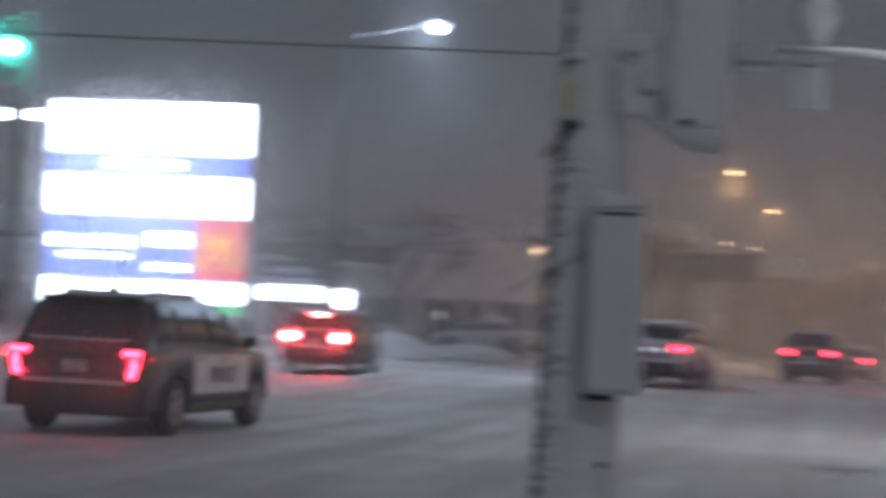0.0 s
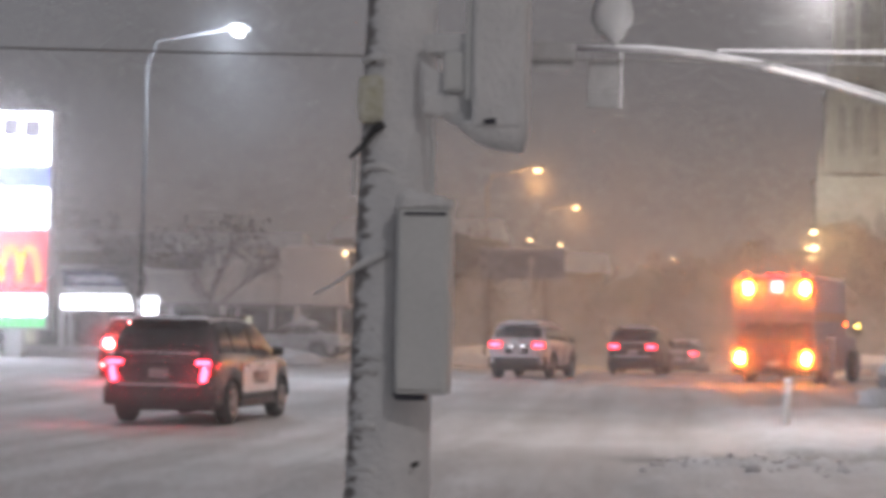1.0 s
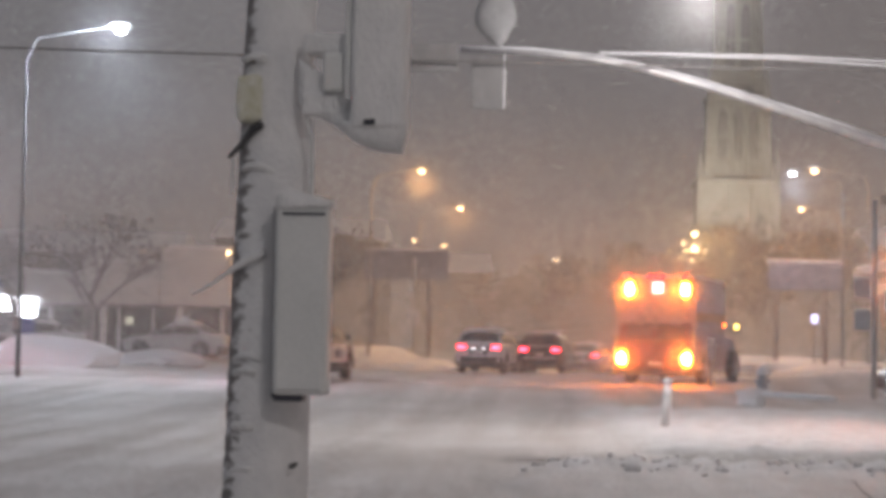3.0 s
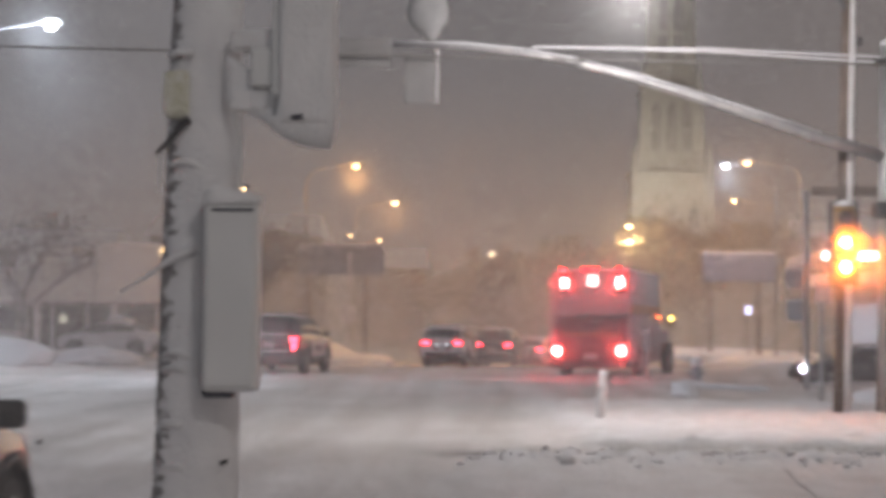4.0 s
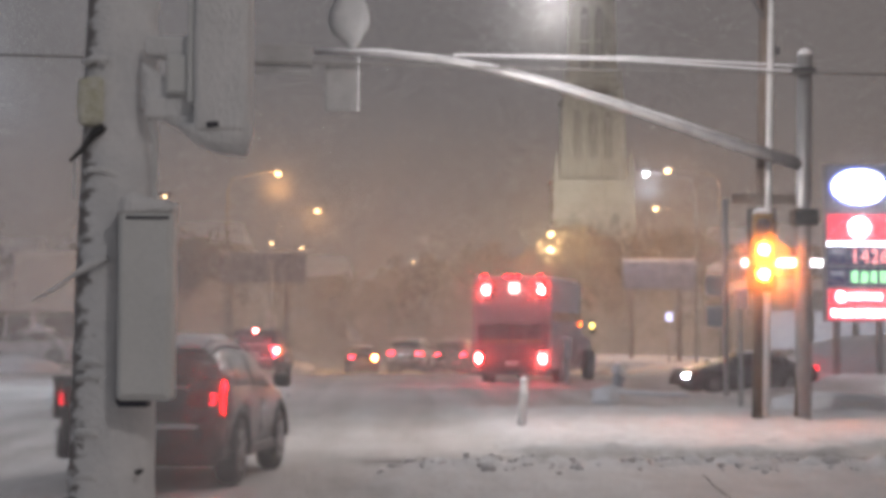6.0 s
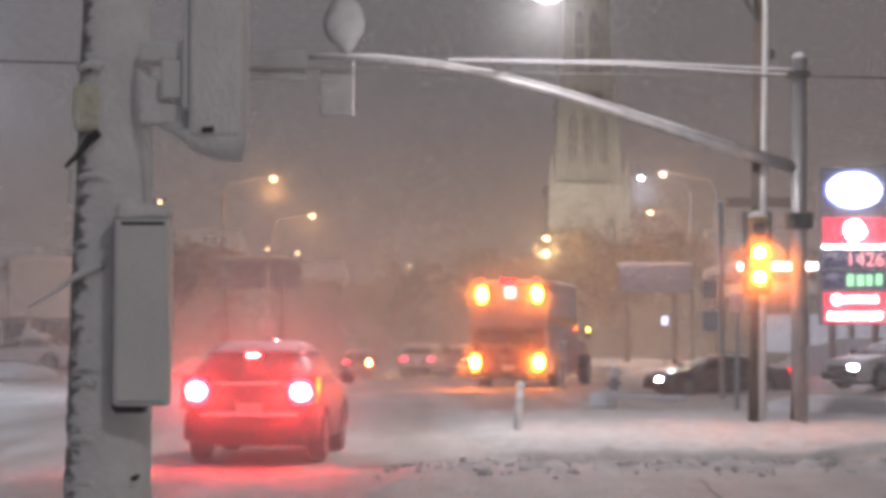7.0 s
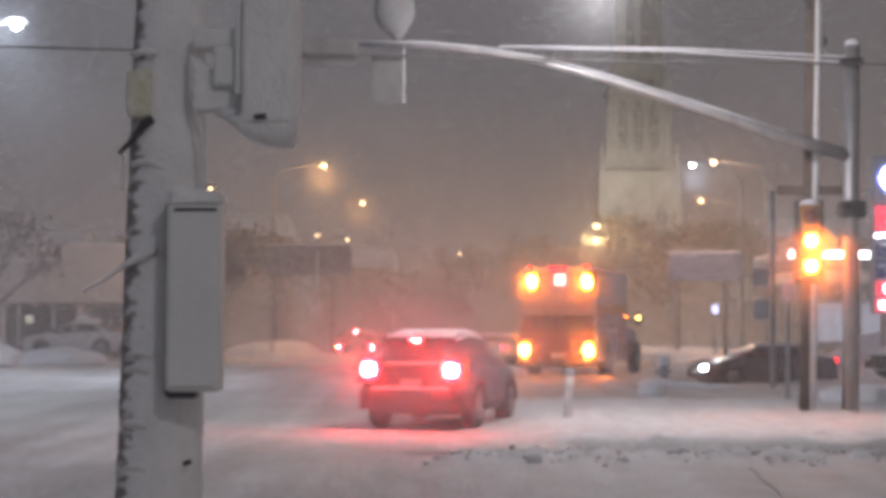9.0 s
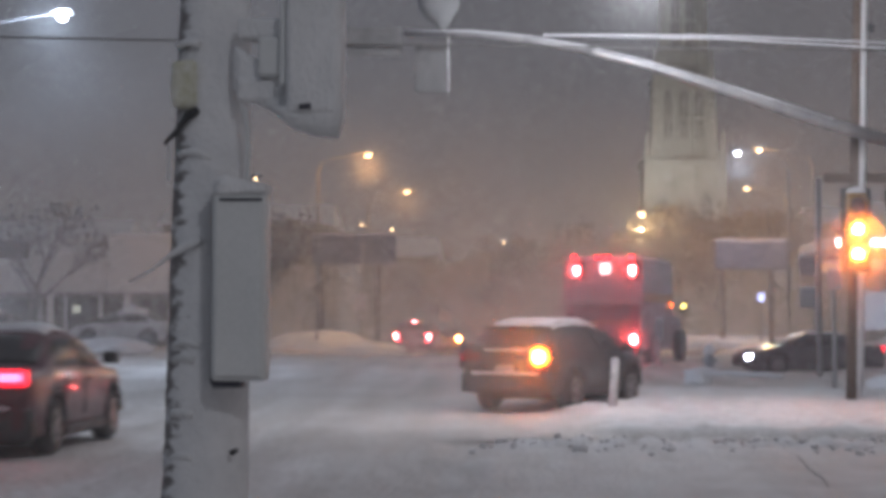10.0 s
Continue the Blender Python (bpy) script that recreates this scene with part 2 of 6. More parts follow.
def gutter(x, y):
    """Trough of dirty slush between the footway and the island, 0 to 1."""
    return math.exp(-((y - 23.6 - 0.9 * step(4.6, 7.6, x) - 0.15 * noise.noise(Vector((x * 1.3, 6, 0)))) / 0.62) ** 2) * step(-1.2, 0.8, x)


def ground_z(x, y):
    z = base_z(x, y)
    fine = noise.noise(Vector((x * 1.6, y * 1.2, 0)))
    lump = noise.noise(Vector((x * 4.5, y * 4.5, 3)))
    # footway in front, with a ploughed ridge along its far edge
    edge = -0.3 + 0.02 * (y - 17) + 0.25 * noise.noise(Vector((y * 0.7, 1.7, 0)))
    plat = step(edge - 0.25, edge + 0.35, x) * (1 - step(22.3, 22.9, y + 0.3 * noise.noise(Vector((x * 1.1, 0, 5)))))
    z += plat * (0.09 + 0.02 * fine)
    ridge = math.exp(-((y - 21.5 - 0.25 * noise.noise(Vector((x * 0.8, 2, 0)))) / 0.75) ** 2) * step(edge - 0.1, edge + 0.8, x)
    z += ridge * (0.02 + 0.17 * max(0.0, lump) + 0.05 * fine)
    # island beyond the first carriageway
    left = 0.7 + 0.4 * step(33, 27, y) + 0.3 * noise.noise(Vector((y * 0.9, 9, 0)))
    isle = step(left - 0.3, left + 0.9, x) * step(24.3, 24.85, y - 1.7 * step(5.4, 7.4, x) - 1.6 * step(2.0, 0.6, x) + 0.2 * noise.noise(Vector((x, 4, 0)))) * (1 - step(37, 39.5, y))
    z += isle * (0.14 + 0.05 * fine + 0.04 * max(0.0, lump))
    # slush and wheel ruts
    if 9 < y < 60:
        z += 0.022 * lump * (1 - plat) + 0.018 * noise.noise(Vector((x * 3.2, y * 0.35, 8))) * (1 - isle)
        z -= 0.05 * gutter(x, y)
    # the side street lies a little lower
    z -= 0.42 * step(5.2, 7.2, x - 0.1 * (y - 50)) * step(47.0, 49.5, y) * (1 - step(62, 66, y)) * (1 - step(12.6, 14.0, x))
    # snow banks along both sides of the far street
    side = step(-12.5, -16, x + 0.03 * (y - 60)) * step(50, 56, y)
    z += side * (0.16 + 0.05 * fine)
    z += step(9, 12, x - 0.04 * (y - 60)) * step(52, 58, y) * (0.2 + 0.12 * fine)
    return z


def axis_steps(parts):
    out = []
    for a, b, d in parts:
        n = max(1, round((b - a) / d))
        out += [a + (b - a) * i / n for i in range(n)]
    return out + [parts[-1][1]]


def ground():
    xs = axis_steps([(-900, -100, 100), (-100, -30, 7), (-30, -12, 1.0), (-12, -5, 0.3), (-5, 9, 0.11), (9, 16, 0.3), (16, 40, 1.5), (40, 100, 10), (100, 900, 100)])
    ys = axis_steps([(-300, -40, 65), (-40, 9, 3.5), (9, 14, 0.4), (14, 28, 0.11), (28, 42, 0.25), (42, 64, 0.6), (64, 120, 2.5), (120, 200, 10), (200, 1500, 130)])
    verts = [(x, y, ground_z(x, y)) for y in ys for x in xs]
    k = len(xs)
    faces = [(j * k + i, j * k + i + 1, (j + 1) * k + i + 1, (j + 1) * k + i) for j in range(len(ys) - 1) for i in range(k - 1)]
    me = bpy.data.meshes.new("ground")
    me.from_pydata(verts, [], faces)
    me.polygons.foreach_set("use_smooth", [True] * len(faces))
    m, n, l, bsdf = nodes_of("trodden_snow")
    tc = n.new("ShaderNodeTexCoord")
    def tex(scale, sx, sy, rot, detail):
        mp, t = n.new("ShaderNodeMapping"), n.new("ShaderNodeTexNoise")
        mp.inputs["Scale"].default_value, mp.inputs["Rotation"].default_value = (sx, sy, 1), (0, 0, rot)
        t.inputs["Scale"].default_value, t.inputs["Detail"].default_value = scale, detail
        l.new(tc.outputs["Object"], mp.inputs["Vector"])
        l.new(mp.outputs[0], t.inputs["Vector"])
        return t.outputs["Fac"]
    def ramp(fac, p0, c0, p1, c1):
        r = n.new("ShaderNodeValToRGB")
        r.color_ramp.elements[0].position, r.color_ramp.elements[1].position = p0, p1
        r.color_ramp.elements[0].color, r.color_ramp.elements[1].color = (*c0, 1), (*c1, 1)
        l.new(fac, r.inputs[0])
        return r.outputs[0]
    tracks = ramp(tex(1.0, 1.5, 0.07, 0.0, 5), 0.30, (0.69, 0.67, 0.65), 0.62, (0.91, 0.90, 0.89))
    turns = ramp(tex(1.0, 0.9, 0.10, 0.7, 5), 0.38, (0.83, 0.81, 0.79), 0.60, (1, 1, 1))
    patch = ramp(tex(0.35, 1, 1, 0, 6), 0.38, (0.84, 0.82, 0.81), 0.62, (1, 1, 1))
    grain = ramp(tex(9.0, 1, 0.6, 0, 4), 0.35, (0.72, 0.70, 0.68), 0.62, (1, 1, 1))
    col = tracks
    for other in (turns, patch, grain):
        mx = n.new("ShaderNodeMix")
        mx.data_type, mx.blend_type = "RGBA", "MULTIPLY"
        mx.inputs["Factor"].default_value = 0.8
        l.new(col, mx.inputs["A"])
        l.new(other, mx.inputs["B"])
        col = mx.outputs["Result"]
    # cleaner snow on what stands proud of the carriageway
    at = n.new("ShaderNodeAttribute")
    at.attribute_name = "drift"
    mx = n.new("ShaderNodeMix")
    mx.data_type = "RGBA"
    l.new(at.outputs["Fac"], mx.inputs["Factor"])
    l.new(col, mx.inputs["A"])
    l.new(ramp(tex(3.0, 1, 1, 0, 6), 0.3, (0.66, 0.64, 0.64), 0.62, (0.86, 0.86, 0.87)), mx.inputs["B"])
    wet = n.new("ShaderNodeAttribute")
    wet.attribute_name = "slush"
    mud = n.new("ShaderNodeMix")
    mud.data_type, mud.blend_type = "RGBA", "MULTIPLY"
    l.new(wet.outputs["Fac"], mud.inputs["Factor"])
    l.new(mx.outputs["Result"], mud.inputs["A"])
    l.new(ramp(tex(2.2, 0.7, 2.2, 0, 6), 0.42, (0.13, 0.125, 0.12), 0.68, (0.46, 0.445, 0.435)), mud.inputs["B"])
    l.new(mud.outputs["Result"], bsdf.inputs["Base Color"])
    bsdf.inputs["Roughness"].default_value = 0.72
    bp = n.new("ShaderNodeBump")
    bp.inputs["Strength"].default_value, bp.inputs["Distance"].default_value = 0.6, 0.05
    l.new(tex(12.0, 1, 0.5, 0, 5), bp.inputs["Height"])
    l.new(bp.outputs[0], bsdf.inputs["Normal"])
    me.materials.append(m)
    depth = me.attributes.new("drift", "FLOAT", "POINT")
    depth.data.foreach_set("value", [min(1.0, max(0.0, (z - base_z(x, y) - 0.05) / 0.09)) for x, y, z in verts])
    slush = me.attributes.new("slush", "FLOAT", "POINT")
    slush.data.foreach_set("value", [min(1.0, 1.6 * gutter(x, y)) for x, y, z in verts])
    tagged(new("ground", me), "rutted snow over road and footway, ploughed ridges, grey slush", "ground", kind="structure")


ground()


def snow_heap(x, y, sx, sy, sz, seed, mat=None):
    ob = part("snow_bank", mound(sx, sy, sz, 0.16, seed, 4), mat or SNOW, smooth=True)
    ob.location = (x, y, ground_z(x, y) + 0.1 * sz)
    tagged(ob, "heap of ploughed snow beside the road", "snow bank", "snow banks", "stuff")


for h in ((-16.2, 58.5, 2.2, 2.2, 0.85, 1), (-14.2, 66, 1.6, 3.2, 0.5, 2), (-8.6, 88, 2.6, 2.5, 0.85, 4), (16.2, 63, 3.0, 3.0, 1.2, 5), (21, 66, 3.4, 3.2, 1.3, 6),
          (4.6, 41.5, 0.3, 0.9, 0.3, 7), (8.9, 37.5, 1.3, 1.2, 0.3, 8), (11.5, 92, 6.0, 3.0, 0.6, 9), (5.2, 45.9, 0.5, 0.4, 0.16, 10), (-6.2, 86, 2.0, 2.2, 0.55, 11)):
    snow_heap(*h)


def clods():
    """Broken lumps thrown up along the ridges."""
    rnd = random.Random(3)
    bm = bmesh.new()
    for _ in range(300):
        x = rnd.uniform(-0.3, 9.5)
        y = rnd.choice((rnd.gauss(21.2, 0.5), rnd.gauss(22.2, 0.25)))
        r = rnd.uniform(0.012, 0.05) * (2.0 if rnd.random() < 0.07 else 1)
        m = Matrix.Translation((x, y, ground_z(x, y) + 0.25 * r)) @ Matrix.Diagonal((r * rnd.uniform(0.8, 1.6), r, r * 0.8, 1))
        bmesh.ops.create_icosphere(bm, subdivisions=1, radius=1, matrix=m)
    tagged(part("snow_clods", lumpy(bm, 0.015, 9), SNOW_CLOD, smooth=True), "broken lumps of dirty snow along the ploughed ridge", "snow", kind="stuff")


clods()


def footway_joint():
    pts = [(3.29, 20.0), (3.27, 19.5), (3.16, 18.6), (3.10, 17.8), (3.05, 17.0), (2.96, 16.3)]
    bm = tube([(x, y, ground_z(x, y) + 0.004) for x, y in pts], [0.004, 0.006, 0.005, 0.007, 0.006, 0.004], 6)
    tagged(part("footway_joint", bm, RUBBER), "dark crack across the snowy footway", "crack", kind="structure")


footway_joint()

# ---------------------------------------------------------------- posts at the near corner
POST_X, POST_Y = -1.12, 7.12


def utility_post():
    post = thing("utility_pole", pose(0, 0, 0), "thick wooden utility pole plastered with wind-blown snow", "utility pole")
    rings = []
    for i in range(150):
        z = -0.1 + i * 0.062
        r = 0.186 - 0.0155 * z
        cx = POST_X - 0.035 + 0.0115 * z
        ring = []
        for k in range(40):
            a = 2 * math.pi * k / 40
            lump = noise.noise(Vector((math.cos(a) * 1.3, math.sin(a) * 1.3, z * 3.0))) * 0.5 + noise.noise(Vector((math.cos(a) * 4, math.sin(a) * 4, z * 11)))
            lee = max(0.0, -math.cos(a) - 0.6) * 1.6
            ring.append((cx + math.cos(a) * (r + 0.006 * lump - 0.010 * lee + 0.006 * lee * lump), POST_Y + math.sin(a) * (r + 0.006 * lump), z))
        rings.append(ring)
    m = surface("snow_plastered_wood", (0.70, 0.71, 0.72), (0.88, 0.88, 0.88), 7.0, 0.85, bump=0.35, fine=45, sharp=0.3)
    n, l = m.node_tree.nodes, m.node_tree.links
    bsdf = n["Principled BSDF"]
    old = bsdf.inputs["Base Color"].links[0].from_socket
    geo, sep, tc, nz = n.new("ShaderNodeNewGeometry"), n.new("ShaderNodeSeparateXYZ"), n.new("ShaderNodeTexCoord"), n.new("ShaderNodeTexNoise")
    l.new(geo.outputs["Normal"], sep.inputs[0])
    mp = n.new("ShaderNodeMapping")
    mp.inputs["Scale"].default_value = (1, 1, 2.2)
    l.new(tc.outputs["Object"], mp.inputs["Vector"])
    l.new(mp.outputs[0], nz.inputs["Vector"])
    nz.inputs["Scale"].default_value, nz.inputs["Detail"].default_value = 11.0, 7.0
    madd = n.new("ShaderNodeMath")
    madd.operation = "MULTIPLY_ADD"
    l.new(nz.outputs["Fac"], madd.inputs[0])
    madd.inputs[1].default_value = 1.82
    l.new(sep.outputs["X"], madd.inputs[2])
    ramp = n.new("ShaderNodeValToRGB")
    ramp.color_ramp.elements[0].position, ramp.color_ramp.elements[1].position = 0.02, 0.30
    l.new(madd.outputs[0], ramp.inputs[0])
    mx = n.new("ShaderNodeMix")
    mx.data_type = "RGBA"
    l.new(ramp.outputs[0], mx.inputs["Factor"])
    mx.inputs["A"].default_value = (0.24, 0.225, 0.22, 1)
    l.new(old, mx.inputs["B"])
    l.new(mx.outputs["Result"], bsdf.inputs["Base Color"])
    part("shaft", loft(rings), m, post, smooth=True)
    # ridges of drifted snow caught on old staples
    for z, w in ((2.20, 0.15), (1.46, 0.14), (1.40, 0.10), (2.93, 0.12), (1.19, 0.12), (1.02, 0.11), (2.63, 0.10)):
        cx = POST_X - 0.035 + 0.0115 * z
        bm = tube([(cx - 0.115 + 0.03 * k, POST_Y - 0.11 - 0.05 * math.sin(k * 0.6), z + 0.012 * k - 0.004 * k * k) for k in range(int(w * 40))], 0.016, 7)
        part("snow_ridge", lumpy(bm, 0.012, 14, z), POST_SNOW, post, smooth=True)
    part("staple", tube([(-1.30, 7.02, 2.245), (-1.25, 7.0, 2.29), (-1.20, 6.97, 2.35)], [0.008, 0.012, 0.018], 7), DARK_METAL, post, "dark bent iron hook")
    part("staple", tube([(-1.20, 6.97, 2.35), (-1.16, 6.955, 2.37)], [0.02, 0.014], 7), DARK_METAL, post)
    part("wire_end", tube([(-1.285, 7.03, 2.10), (-1.285, 7.03, 2.24)], 0.005, 6), POST_SNOW, post)
    bm = tube([(-1.42, 6.95, 1.700), (-1.34, 6.945, 1.745), (-1.26, 6.94, 1.80), (-1.20, 6.94, 1.84), (-1.14, 6.95, 1.865)], [0.004, 0.006, 0.010, 0.020, 0.016], 8)
    part("snowy_twig", lumpy(bm, 0.006, 20), POST_SNOW, post, "snow-laden wire sticking out", smooth=True)
    bm = box(-1.265, -1.165, 6.955, 7.02, 2.38, 2.57, 0.02, 2)
    bmesh.ops.subdivide_edges(bm, edges=bm.edges[:], cuts=2)
    part("marker_plate", lumpy(bm, 0.012, 22), YELLOW, post, "pale yellow marker half buried in snow")
    for x, z in ((-0.985, 2.42), (-1.02, 1.045)):
        part("bolt", tube([(x, 6.955, z), (x + 0.025, 6.94, z + 0.012)], [0.012, 0.008], 6), DARK_METAL, post)


def control_box():
    ob = thing("control_box", pose(0, 0, 0), "narrow grey control box with snow cap on the utility pole", "control box")
    part("case", box(-1.078, -0.872, 6.80, 6.95, 1.325, 2.05, 0.018, 3), CASE_PAINT, ob)
    part("door", box(-1.062, -0.888, 6.785, 6.80, 1.345, 2.02, 0.006, 2), CASE_PAINT, ob, "flat frosted door")
    part("back_gap", box(-1.094, -1.076, 6.90, 6.96, 1.31, 2.04, 0.004), BAR_DARK, ob, "dark gap behind the box")
    part("underside", box(-1.075, -0.965, 6.83, 6.95, 1.300, 1.323, 0.004), BAR_DARK, ob, "dark bottom plate")
    part("hood_slot", box(-1.045, -0.885, 6.780, 6.786, 2.005, 2.016), BAR_DARK, ob)
    cap = loft([[(-1.085, 6.79, 2.03), (-0.868, 6.79, 2.04), (-0.868, 6.96, 2.04), (-1.085, 6.96, 2.03)],
                [(-1.075, 6.795, 2.078), (-0.870, 6.80, 2.070), (-0.870, 6.95, 2.070), (-1.075, 6.95, 2.078)],
                [(-1.035, 6.81, 2.112), (-0.98, 6.82, 2.092), (-0.98, 6.90, 2.092), (-1.035, 6.90, 2.112)]])
    bmesh.ops.subdivide_edges(cap, edges=cap.edges[:], cuts=2, use_grid_fill=True)
    part("snow_cap", lumpy(cap, 0.008, 18), POST_SNOW, ob, "wedge of drifted snow", smooth=True)


def crossing_signal():
    ob = thing("pedestrian_signal", pose(0, 0, 0), "pedestrian signal seen from its side, caked in snow", "pedestrian signal")
    part("housing", box(-0.800, -0.590, 6.78, 7.02, 2.335, 3.45, 0.03, 3), POST_SNOW, ob)
    part("housing_side", box(-0.828, -0.802, 6.82, 6.98, 2.45, 3.42, 0.01, 2), CASE_PAINT, ob, "grey side of the housing")
    drip = loft([[(-0.875, 6.80, 2.37), (-0.590, 6.79, 2.37), (-0.590, 7.0, 2.37), (-0.875, 7.0, 2.37)],
                 [(-0.80, 6.80, 2.305), (-0.594, 6.79, 2.32), (-0.594, 7.0, 2.32), (-0.80, 7.0, 2.305)],
                 [(-0.70, 6.83, 2.262), (-0.61, 6.83, 2.258), (-0.61, 6.95, 2.258), (-0.70, 6.95, 2.262)]])
    bmesh.ops.subdivide_edges(drip, edges=drip.edges[:], cuts=2, use_grid_fill=True)
    part("snow_skirt", lumpy(drip, 0.008, 15), POST_SNOW, ob, "snow hanging under the housing", smooth=True)
    part("drain", lumpy(box(-0.745, -0.700, 6.765, 6.79, 2.352, 2.372), 0.008, 40), BAR_DARK, ob, "dark drain hole")
    web = loft([[(-1.02, 6.93, 2.44), (-0.80, 6.90, 2.33), (-0.80, 6.90, 2.50), (-1.02, 6.93, 2.62)], [(-1.02, 6.99, 2.44), (-0.80, 6.99, 2.33), (-0.80, 6.99, 2.50), (-1.02, 6.99, 2.62)]])
    bmesh.ops.subdivide_edges(web, edges=web.edges[:], cuts=4, use_grid_fill=True)
    part("snow_web", lumpy(web, 0.010, 9), POST_SNOW, ob, "snow packed between pole and housing", smooth=True)
    part("bracket", box(-1.0, -0.80, 6.9, 7.0, 2.40, 2.49, 0.015, 2), POST_SNOW, ob)
    part("bracket", box(-1.0, -0.80, 6.9, 7.0, 2.64, 2.72, 0.015, 2), POST_SNOW, ob)
    part("conduit", tube([(-0.985, 6.94, 2.40), (-0.965, 6.95, 2.30), (-0.962, 6.96, 2.15), (-0.965, 6.96, 2.06)], 0.008, 6), CASE_PAINT, ob)
    part("clamp", box(-0.915, -0.828, 6.86, 6.95, 2.49, 2.64, 0.01), CASE_PAINT, ob)


utility_post()
control_box()
crossing_signal()

# ---------------------------------------------------------------- far corner: mast arm, poles, signs


def mast_arm():
    ob = thing("mast_arm_pole", pose(7.35, 33.3, 0), "galvanised steel pole with a long curved snow-topped mast arm", "mast arm pole")
    part("shaft", tube([(-0.02, 0, -0.1), (0, 0, 3.5), (0.05, 0, 6.92)], [0.155, 0.145, 0.135], 16), GALV, ob, smooth=True)
    part("cap", mound(0.15, 0.15, 0.12, 0.05, 3, 2), SNOW, ob).location = (0.05, 0, 6.92)
    part("collar", box(-0.22, 0.25, -0.2, 0.2, 3.72, 4.02, 0.03, 2), DARK_METAL, ob)
    part("collar", box(-0.19, 0.22, -0.18, 0.18, 6.55, 6.66, 0.02, 2), DARK_METAL, ob)
    arm = [(0.0, 0, 4.85), (-1.2, 0, 5.20), (-2.52, 0, 5.64), (-3.6, 0, 5.99), (-4.62, 0, 6.30), (-5.7, 0, 6.58), (-6.72, 0, 6.77), (-7.8, 0, 6.87), (-9.07, 0, 6.90)]
    part("arm", tube(arm, [0.125, 0.112, 0.10, 0.092, 0.084, 0.078, 0.072, 0.064, 0.05], 14), GALV, ob, smooth=True)
    snow = tube([(x, -0.01, z + 0.07 + 0.003 * x) for x, _, z in arm[1:]], [0.06, 0.055, 0.05, 0.046, 0.044, 0.042, 0.04, 0.03], 8)
    part("arm_snow", lumpy(snow, 0.015, 5), SNOW, ob, "line of snow lying on the arm", smooth=True)
    for dz, y in ((0.0, 0.05), (0.09, -0.05)):
        part("tie_rod", tube([(-6.5, y, 6.86), (-3.2, y, 6.80 + dz * 0.4), (0.05, y, 6.60 + dz)], 0.017, 8), SNOW, ob, "snow-covered tie rod")
    foot = tube([(-0.16, -0.05, -0.1), (-0.14, -0.03, 1.2)], [0.05, 0.02], 8)
    part("guard", foot, WOOD, ob)
    dome = bmesh.new()
    bmesh.ops.create_uvsphere(dome, u_segments=20, v_segments=12, radius=1)
    for v in dome.verts:
        taper = 1.0 if v.co.z > -0.2 else 1.0 + (v.co.z + 0.2) * 0.75
        v.co = Vector((v.co.x * 0.39 * taper - 8.42 + (0.05 if v.co.z < -0.6 else 0), v.co.y * 0.14, v.co.z * 0.56 + 7.48))
    part("signal_shroud", lumpy(dome, 0.03, 3), SHROUD, ob, "round signal backplate caked in snow", smooth=True)
    part("hanger", box(-8.265, -8.235, -0.04, 0.04, 5.80, 6.84, 0.01), POST_SNOW, ob)
    part("hanging_plate", box(-8.86, -8.28, -0.02, 0.03, 5.80, 6.72, 0.02, 2), PALE_PLATE, ob, "grey frosted hanging plate")
    part("arm_plate", box(-10.25, -9.12, -0.03, 0.02, 6.48, 7.02, 0.02, 2), PALE_PLATE, ob, "grey frosted arm plate")


def wood_pole():
    ob = thing("utility_pole", pose(6.66, 34.0, 0), "slim wooden utility pole beside the mast arm pole", "utility pole")
    part("shaft", tube([(0, 0, -0.1), (0.05, 0, 3), (0.16, 0, 7.9), (0.2, 0, 12.5)], [0.15, 0.14, 0.125, 0.11], 14), WOOD, ob, smooth=True)
    snow = tube([(0.085, -0.085, 0.0), (0.13, -0.08, 3), (0.22, -0.07, 7.9), (0.25, -0.07, 12.5)], [0.085, 0.08, 0.075, 0.07], 8)
    part("snow_strip", lumpy(snow, 0.018, 4), POST_SNOW, ob, "snow stuck to the windward side", smooth=True)
    part("crossarm", box(-0.55, 0.95, -0.12, -0.02, 4.18, 4.36, 0.02), WOOD, ob)
    part("insulator", disc(0.3, -0.3, 7.05, 0.05, 0.16, "z", 10), DARK_METAL, ob)
    part("lamp_arm", tube([(0.16, 0, 7.6), (-0.4, -0.5, 8.4), (-2.0, -2.5, 8.0), (-4.0, -4.75, 7.36)], [0.05, 0.045, 0.04, 0.035], 8), LAMP_POST, ob, "arm reaching over the junction")
    part("lamp_head", box(-4.7, -3.9, -5.25, -4.95, 7.29, 7.42, 0.04, 2), DARK_METAL, ob)
    lens = bmesh.new()
    bmesh.ops.create_uvsphere(lens, u_segments=14, v_segments=8, radius=0.22, matrix=Matrix.Translation((-4.31, -5.1, 7.26)) @ Matrix.Diagonal((1.2, 1, 0.6, 1)))
    part("lamp_glass", lens, LED_HOT, ob, "glowing white lamp glass", smooth=True)
    part("cable_stub", tube([(0.16, 0, 8.2), (-0.3, -0.1, 8.5), (-0.75, -0.1, 9.0)], 0.025, 6), CABLE, ob)


